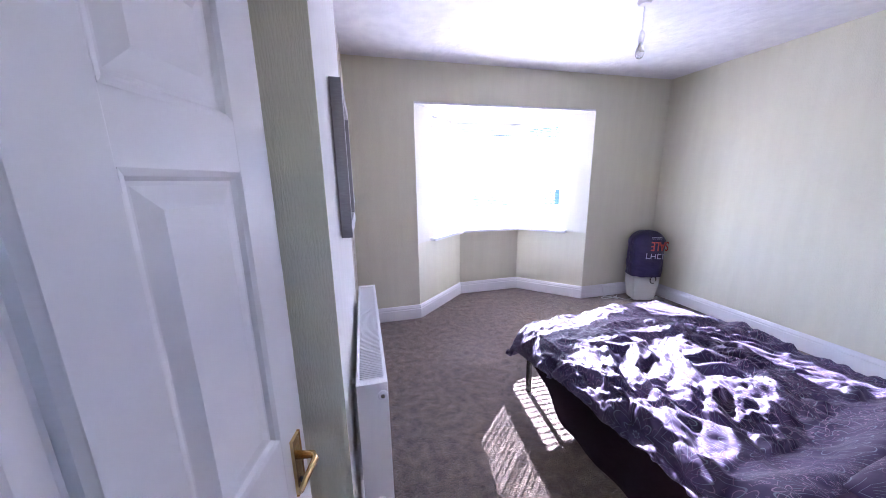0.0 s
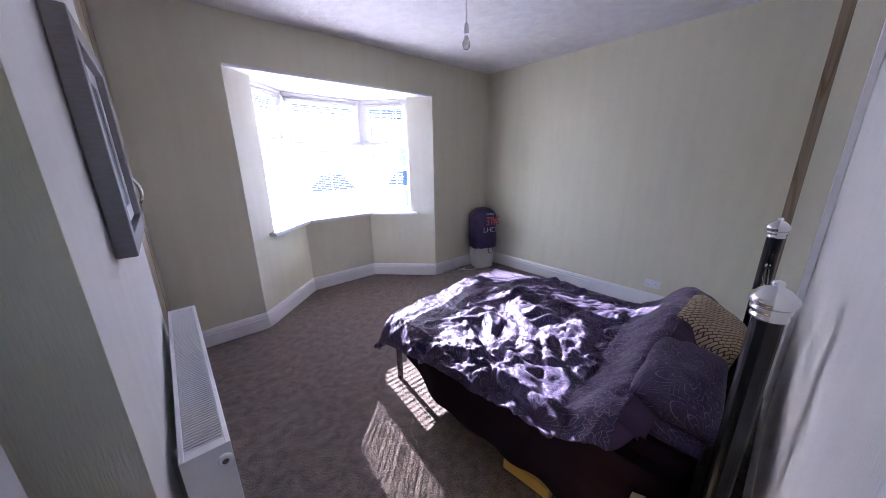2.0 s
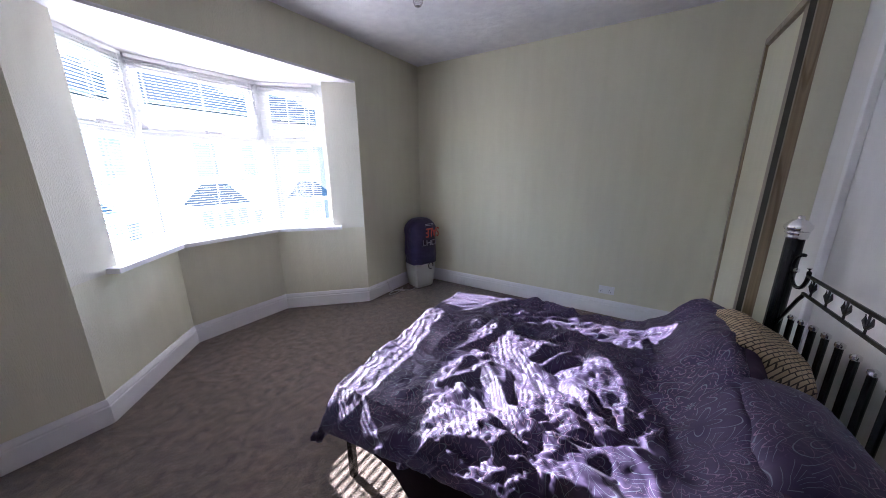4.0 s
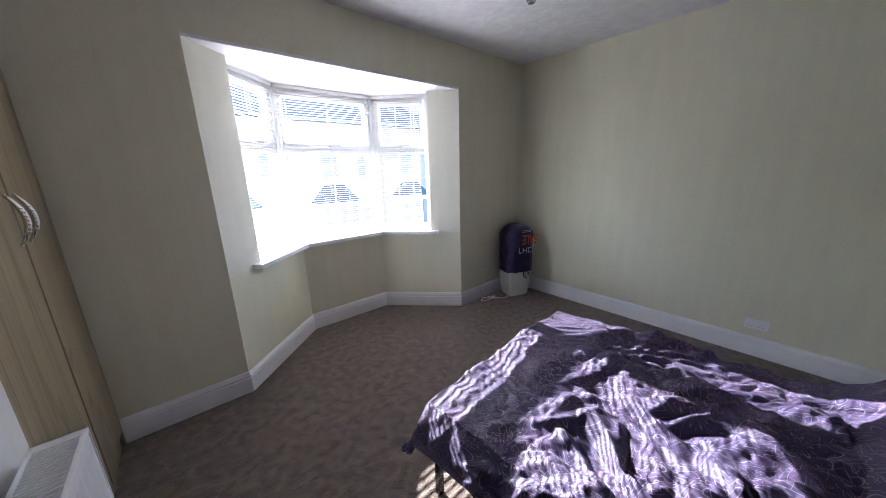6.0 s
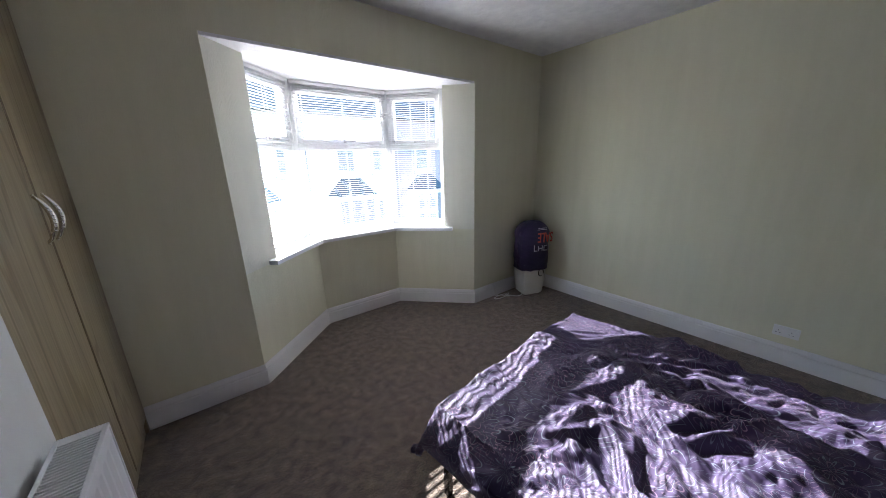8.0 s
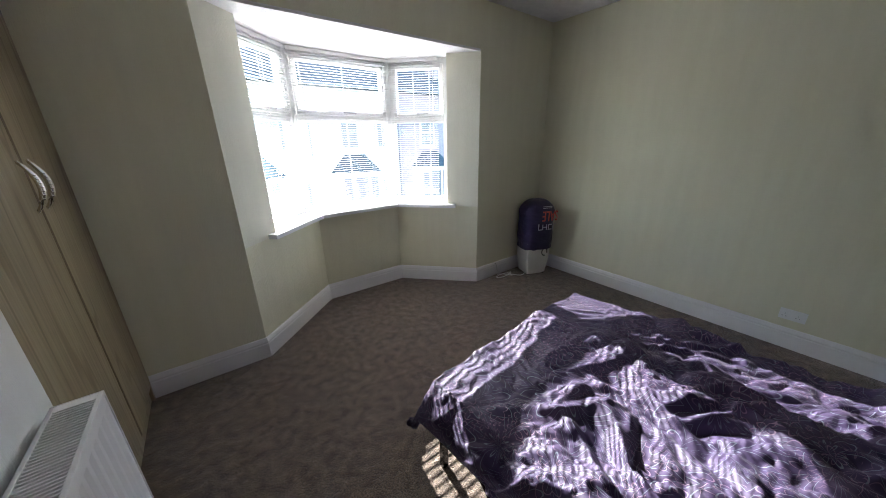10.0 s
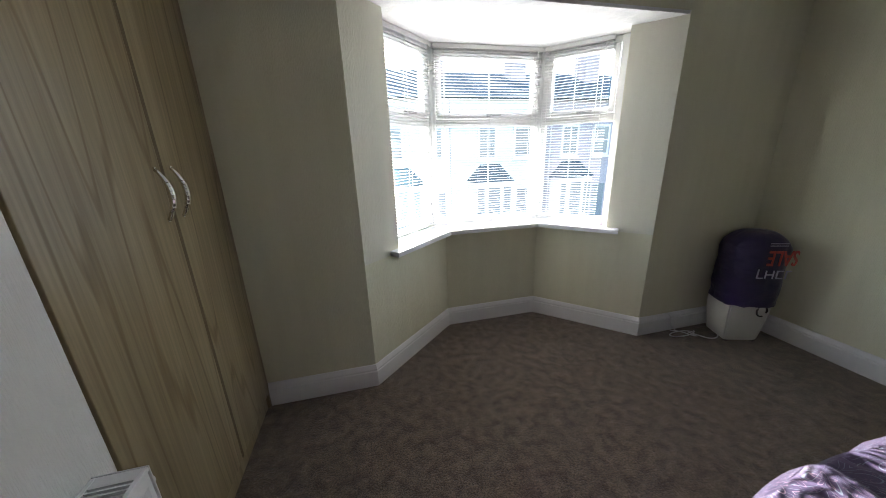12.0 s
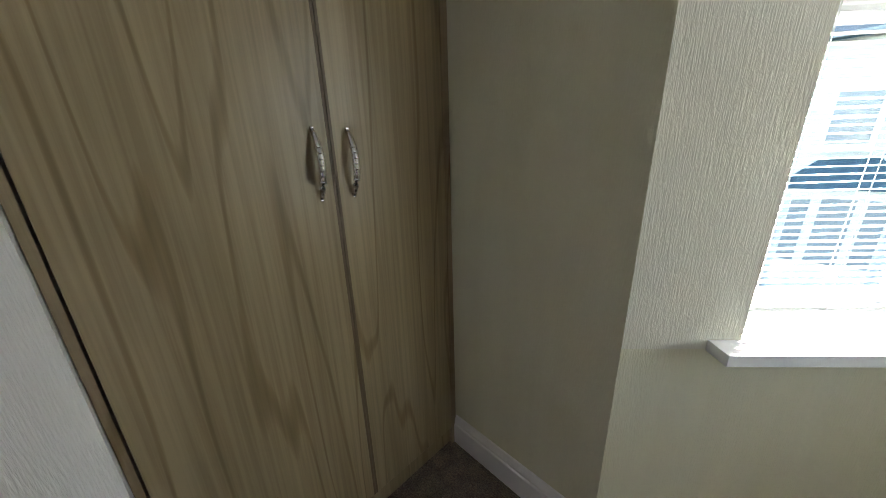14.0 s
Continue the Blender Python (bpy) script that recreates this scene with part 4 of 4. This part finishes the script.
def corner_machine():
    c = thing("white_appliance", "white plastic boxy appliance standing on the carpet in the corner", "appliance")
    c.matrix_basis = pose(2.945, -0.225, 0, 0, 0, -20)
    bm = prism([(-0.16, -0.13), (0.11, -0.13), (0.17, -0.09), (0.185, -0.02), (0.185, 0.13), (-0.16, 0.13)], 0.012, 0.42)
    bmesh.ops.subdivide_edges(bm, edges=[e for e in bm.edges if abs(e.verts[0].co.z - e.verts[1].co.z) > 0.1], cuts=5)
    for v in bm.verts:
        k = 1 - 0.20 * max(0.0, 1 - v.co.z / 0.30) ** 1.6
        v.co.x, v.co.y = v.co.x * k, v.co.y * k
    bmesh.ops.bevel(bm, geom=[e for e in bm.edges if e.calc_face_angle(0) > 0.5], offset=0.010, segments=2, affect="EDGES")
    part("case", bm, WHITEBOX, c)
    for x in (-0.10, 0.10):
        for y in (-0.08, 0.08):
            part("foot", lathe([(0.015, 0), (0.015, 0.014)], seg=12, at=(x, y, 0)), DARK, c)
    pts = [(0.06 + 0.035 * math.cos(a), -0.142, 0.30 + 0.045 * math.sin(a)) for a in [k * math.pi * 1.7 / 14 - 0.3 for k in range(15)]]
    part("strap_loop", tube(pts, 0.006, seg=8), DARK, c, "black strap loop")
    g = thing("plastic_bag", "navy plastic bag with orange print pulled over the appliance", "bag")
    g.matrix_basis = c.matrix_basis

    def skin(s, t):
        a = 2 * math.pi * s
        z = 0.34 + 0.585 * t
        shrink = 1.0 if t < 0.72 else math.sqrt(max(0.0, 1 - ((t - 0.72) / 0.285) ** 2)) * 0.9 + 0.1
        if t >= 1:
            shrink = 0.02
        k = 1.0 / max(abs(math.cos(a)) ** 3 + abs(math.sin(a)) ** 3, 1e-6) ** (1 / 3)
        r = 1 + 0.05 * fbm(math.cos(a) * 2, math.sin(a) * 2, z * 9) * shrink + 0.02 * ridged(math.cos(a) * 4, math.sin(a) * 4, z * 22)
        return (0.19 * k * math.cos(a) * shrink * r, 0.16 * k * math.sin(a) * shrink * r, z + 0.012 * noise.noise((math.cos(a) * 3, math.sin(a) * 3, 0)) * (1 - t))

    sheet(72, 50, skin, "bag_body", BAGM, g)

    def text(body, size, x, z, m, name, sx=1.0):
        cu = bpy.data.curves.new(name, "FONT")
        cu.body, cu.size, cu.extrude, cu.align_x, cu.offset = body, size, 0.003, "CENTER", 0.0015
        ob = new(name, cu)
        me = bpy.data.meshes.new_from_object(ob.evaluated_get(bpy.context.evaluated_depsgraph_get()))
        bpy.data.objects.remove(ob)
        me.materials.append(m)
        for v in me.vertices:
            px, py = -v.co.x * sx, -v.co.y
            v.co = Vector((x + px, -0.171 + 0.55 * max(0, abs(x + px) - 0.11) ** 1.5 - v.co.z, z + py))
        me.flip_normals()
        ob = new(name, me)
        ob.parent = g

    text("SALE", 0.165, 0.075, 0.80, ORANGE, "sale_print", 0.60)
    # maker's mark as plain bars
    for k, (x0, x1, z0, z1) in enumerate(((-0.075, -0.066, 0.585, 0.66), (-0.066, -0.03, 0.585, 0.594), (-0.02, -0.012, 0.585, 0.65), (-0.012, 0.03, 0.613, 0.621), (0.03, 0.038, 0.585, 0.65), (0.055, 0.10, 0.585, 0.594), (0.055, 0.063, 0.594, 0.65), (0.063, 0.10, 0.642, 0.65), (0.115, 0.123, 0.585, 0.65), (0.123, 0.15, 0.642, 0.65))):
        part("print_bar", box(x0, x1, -0.176, -0.172, z0, z1), BAGWHITE, g)
    for z in (0.835, 0.852):
        part("print_bar", box(-0.03, 0.09, -0.166, -0.162, z, z + 0.005), BAGWHITE, g)
    cable = thing("coiled_cable", "white mains cable loosely coiled on the carpet by the skirting", "cable")
    pts = []
    for k in range(60):
        a = k / 59
        pts.append((2.52 + 0.36 * a + 0.05 * math.sin(9 * a), -0.09 - 0.14 * a + 0.05 * math.cos(14 * a), 0.006 + 0.004 * math.sin(20 * a) ** 2))
    smooth(part("flex", tube(pts, 0.0045, seg=8), CORD, cable))
    smooth(part("flex_loop", tube([(2.55 + 0.12 * math.cos(k * 0.35), -0.12 + 0.04 * math.sin(k * 0.35), 0.012 + 0.001 * k) for k in range(19)], 0.0045, seg=8), CORD, cable))
    part("rising_flex", tube([(2.55, -0.07, 0.01), (2.52, -0.035, 0.06), (2.51, -0.03, 0.13), (2.49, -0.022, 0.165), (2.46, -0.01, 0.17)], 0.004, seg=8), CORD, cable)


corner_machine()


# ---- sockets ----
def socket(x, y, z, turn):
    s = thing("wall_socket", "white double wall socket above the skirting", "socket")
    part("plate", box(-0.073, 0.073, -0.010, 0, -0.043, 0.043, bevel=0.003), LAMPW, s)
    for c in (-0.036, 0.036):
        part("switch", box(c - 0.006 + 0.02, c + 0.006 + 0.02, -0.014, -0.009, 0.008, 0.03, bevel=0.0015), LAMPW, s)
        for dx, dz, w, h in ((-0.006, 0.004, 0.0035, 0.007), (-0.0165, -0.016, 0.006, 0.0035), (0.0045, -0.016, 0.006, 0.0035)):
            part("pin_hole", box(c + dx - w / 2, c + dx + w / 2, -0.0108, -0.0098, dz - h / 2, dz + h / 2), DARK, s)
    s.matrix_basis = pose(x, y, z, 0, 0, turn)


socket(XR, -2.41, 0.275, -90)

# ---- cupboard frame at the east end of the south wall ----
cup = thing("fitted_cupboard", "tall cream cupboard in an oak frame, door slightly ajar", "cupboard")
yc = -3.29
part("frame_post", box(XR - 0.045, XR - 0.003, yc, yc + 0.05, 0, 2.40, bevel=0.003), TRIMWOOD, cup)
part("frame_post", box(2.30, 2.33, yc, yc + 0.05, 0, 2.40, bevel=0.003), TRIMWOOD, cup)
# shade of the ajar gap, put in as a flush black strip
part("shadow_strip", box(2.33, 2.455, yc + 0.006, yc + 0.047, 0, 2.40), DARK, cup, "black strip painting the shade of the gap beside the door")
part("frame_head", box(2.30, XR - 0.003, yc, yc + 0.05, 2.40, 2.45, bevel=0.003), TRIMWOOD, cup)
# dark back stands in for the shade behind the door
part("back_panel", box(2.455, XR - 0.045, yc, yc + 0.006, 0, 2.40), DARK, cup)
part("side_panel", box(2.30, 2.318, YS + 0.002, yc, 0, 2.45), CREAM, cup)
part("top_panel", box(2.318, XR - 0.003, YS + 0.002, yc, 2.43, 2.45), CREAM, cup)
leaf = part("door", box(2.53, XR - 0.048, yc + 0.012, yc + 0.034, 0.02, 2.385, bevel=0.002), CREAM, cup)
part("door_edge", box(2.46, 2.53, yc + 0.010, yc + 0.046, 0.02, 2.385, bevel=0.002), TRIMWOOD, leaf)
setting("trim_pipe_boxing", box(1.98, 2.02, YS + 0.001, YS + 0.03, 0.166, H - 0.002, bevel=0.004), GLOSS, "white boxed pipe on the wall")

# ---- things beside and under the bed ----
MANILA = mat("manila_card", (0.55, 0.40, 0.17), 0.7, base2=(0.60, 0.45, 0.20), scale=4, bump=0.2, bump_scale=20)
YELLOW = mat("yellow_card", (0.60, 0.36, 0.05), 0.6, base2=(0.66, 0.42, 0.08), scale=5)
boxm = thing("cardboard_box", "open manila cardboard box on the carpet beside the bed", "box")
part("carton", box(0.25, 0.58, -3.38, -3.10, 0.0, 0.38, bevel=0.004), MANILA, boxm)
flap = bmesh.new()
merge(flap, box(-0.17, 0.17, -0.15, 0.0, 0, 0.004), pose(0.415, -3.10, 0.382, -24, 0, 0))
part("flap", flap, MANILA, boxm)
flap = bmesh.new()
merge(flap, box(-0.004, 0, -0.15, 0.15, 0, 0.13), pose(0.232, -3.24, 0.38, 0, -38, 0))
part("flap", flap, MANILA, boxm)
ph = thing("black_gadget", "flat black handset lying on the cardboard box", "gadget")
part("case", box(-0.08, 0.08, -0.045, 0.045, 0, 0.018, bevel=0.004), BLACKMETAL, ph)
part("screen", box(-0.06, 0.06, -0.035, 0.035, 0.018, 0.019), mat("dark_screen", (0.02, 0.03, 0.035), 0.1), ph)
ph.matrix_basis = pose(0.43, -3.29, 0.381, 0, 0, 20)
yb = thing("yellow_folder", "yellow card folder lying on the carpet under the bed", "folder")
part("cover", box(-0.12, 0.12, -0.13, 0.13, 0.0, 0.065, bevel=0.004), YELLOW, yb)
yb.matrix_basis = pose(0.69, -2.64, 0.0, 0, 0, 5)
cup2 = thing("tealight_holder", "small clear cup with a purple rim on the window sill", "candle holder")
part("cup", lathe([(0.022, 0), (0.026, 0.003), (0.032, 0.06)], seg=20), mat("pale_glass", (0.7, 0.62, 0.72), 0.2), cup2)
part("rim", tube([(0.032 * math.cos(k * math.pi / 12), 0.032 * math.sin(k * math.pi / 12), 0.06) for k in range(25)], 0.003, seg=6), mat("purple_plastic", (0.32, 0.10, 0.38), 0.4), cup2)
pr = Vector(P[3]) + dirR * (PIER + 0.05) + nR * 0.075
cup2.location = (pr.x, pr.y, ZS)

# ---- outside: street and terrace opposite ----
ASPH = mat("asphalt", (0.05, 0.05, 0.052), 0.9, base2=(0.065, 0.065, 0.066), scale=3, bump=0.4, bump_scale=60)
RENDER = mat("pale_blue_render", (0.50, 0.55, 0.55), 0.85, base2=(0.54, 0.59, 0.59), scale=2)
RENDER2 = mat("white_render", (0.58, 0.59, 0.58), 0.85, base2=(0.54, 0.55, 0.54), scale=2)
# brick greyed and lightened: outdoor haze put into its colour
BRICK = mat("hazed_brick_terrace", (0.30, 0.28, 0.29), 0.9, base2=(0.36, 0.33, 0.34), scale=12)
SLATE = mat("slate_roof", (0.045, 0.075, 0.095), 0.9, base2=(0.065, 0.10, 0.12), scale=6, spec=0.15)
STONE = mat("pale_stone_trim", (0.58, 0.58, 0.56), 0.8)
# dark glass raised in tone to carry the same painted haze
DARKGL = mat("hazed_dark_glass", (0.20, 0.22, 0.23), 0.15)
G0 = -2.9
setting("ground", prism([(-900, 1.2), (900, 1.2), (900, 1800), (-900, 1800)], G0 - 0.3, G0), ASPH, "grey asphalt street below")
setting("pavement", box(-60, 60, 9.6, 12.0, G0 - 0.1, G0 + 0.12), mat("paving", (0.3, 0.3, 0.29), 0.9, base2=(0.36, 0.36, 0.35), scale=2), "grey paving along the houses opposite")


def terrace_house(x0, wall, bay_mat, name_label):
    h = thing("terraced_house", name_label, "house", "terrace across the street")
    w, y0, d, ez = 4.5, 13.0, 8.0, 4.0
    wins = [(1.45, 2.2, 1.3, 2.6), (3.3, 4.05, 1.3, 2.6)]
    grounds = [(1.15, 1.5, -1.9, -0.1), (1.7, 2.3, -1.9, -0.1), (2.5, 2.85, -1.9, -0.1), (3.5, 4.2, -2.7, -0.3)]
    part("wall", box(0.02, w - 0.02, y0, y0 + d, G0, ez), wall, h)
    bm = bmesh.new()
    e = [(0, y0 - 0.25, ez - 0.05), (w, y0 - 0.25, ez - 0.05), (w, y0 + d / 2, ez + 1.9), (0, y0 + d / 2, ez + 1.9), (w, y0 + d + 0.25, ez - 0.05), (0, y0 + d + 0.25, ez - 0.05)]
    vs = [bm.verts.new(p) for p in e] + [bm.verts.new((p[0], p[1], p[2] - 0.12)) for p in e]
    for f in ((0, 1, 2, 3), (3, 2, 4, 5), (6, 7, 1, 0), (5, 4, 10, 11), (0, 3, 9, 6), (3, 5, 11, 9), (1, 7, 8, 2), (2, 8, 10, 4), (6, 9, 8, 7), (9, 11, 10, 8)):
        bm.faces.new([vs[k] for k in f])
    bmesh.ops.recalc_face_normals(bm, faces=bm.faces)
    roof = part("roof", bm, SLATE, h)
    stack = part("chimney", box(w - 0.45, w + 0.45, y0 + 2.3, y0 + 3.3, ez + 0.6, ez + 2.75, bevel=0.03), BRICK, roof)
    part("chimney_cap", box(w - 0.52, w + 0.52, y0 + 2.23, y0 + 3.37, ez + 2.75, ez + 2.9), STONE, roof)
    part("gutter", box(0, w, y0 - 0.34, y0 - 0.22, ez - 0.12, ez - 0.02), DARKGL, h)
    for k in range(3):
        part("chimney_pot", lathe([(0.13, 0), (0.11, 0.35), (0.13, 0.4)], seg=12, at=(w - 0.28 + 0.28 * k, y0 + 2.8, ez + 2.9)), BRICK, roof)
    for a, b, z0, z1 in wins:
        wi = part("window", box(a - 0.12, b + 0.12, y0 - 0.06, y0 + 0.02, z0 - 0.12, z1 + 0.12), STONE, h)
        for p0, p1 in ((z0, (z0 + z1) / 2 - 0.03), ((z0 + z1) / 2 + 0.03, z1)):
            part("pane", box(a, b, y0 - 0.075, y0 - 0.055, p0, p1), DARKGL, wi)
        part("sill", box(a - 0.16, b + 0.16, y0 - 0.16, y0 - 0.01, z0 - 0.22, z0 - 0.12), STONE, wi)
    bay = prism([(0.85, y0), (1.1, y0 - 0.6), (2.9, y0 - 0.6), (3.15, y0)], G0, 0.15)
    part("bay", bay, bay_mat, h)
    bm = bmesh.new()
    lo = [bm.verts.new(p) for p in ((0.75, y0, 0.15), (1.0, y0 - 0.72, 0.15), (3.0, y0 - 0.72, 0.15), (3.25, y0, 0.15))]
    hi = [bm.verts.new(p) for p in ((1.5, y0, 0.95), (2.5, y0, 0.95))]
    for f in ((lo[0], lo[1], hi[0]), (lo[1], lo[2], hi[1], hi[0]), (lo[2], lo[3], hi[1]), (lo[0], lo[3], lo[2], lo[1])):
        bm.faces.new(f)
    bmesh.ops.recalc_face_normals(bm, faces=bm.faces)
    part("bay_roof", bm, SLATE, h)
    for a, b, z0, z1 in grounds:
        yy = y0 - 0.6 if b < 3 else y0
        part("window" if b < 3 else "door", box(a, b, yy - 0.03, yy + 0.02, z0, z1), DARKGL, h)
    h.location = (x0, 0, 0)
    return h


for k in range(-4, 6):
    wall, lab = ((RENDER, "pale blue rendered terraced house with a slate roof"), (RENDER2, "white rendered terraced house with a slate roof"), (RENDER2, "white rendered terraced house with a slate roof"))[k % 3]
    if k >= 1:
        wall, lab = BRICK, "brick terraced house with a slate roof"
    terrace_house(4.1 + k * 4.5, wall, RENDER2 if wall != BRICK else STONE, lab)
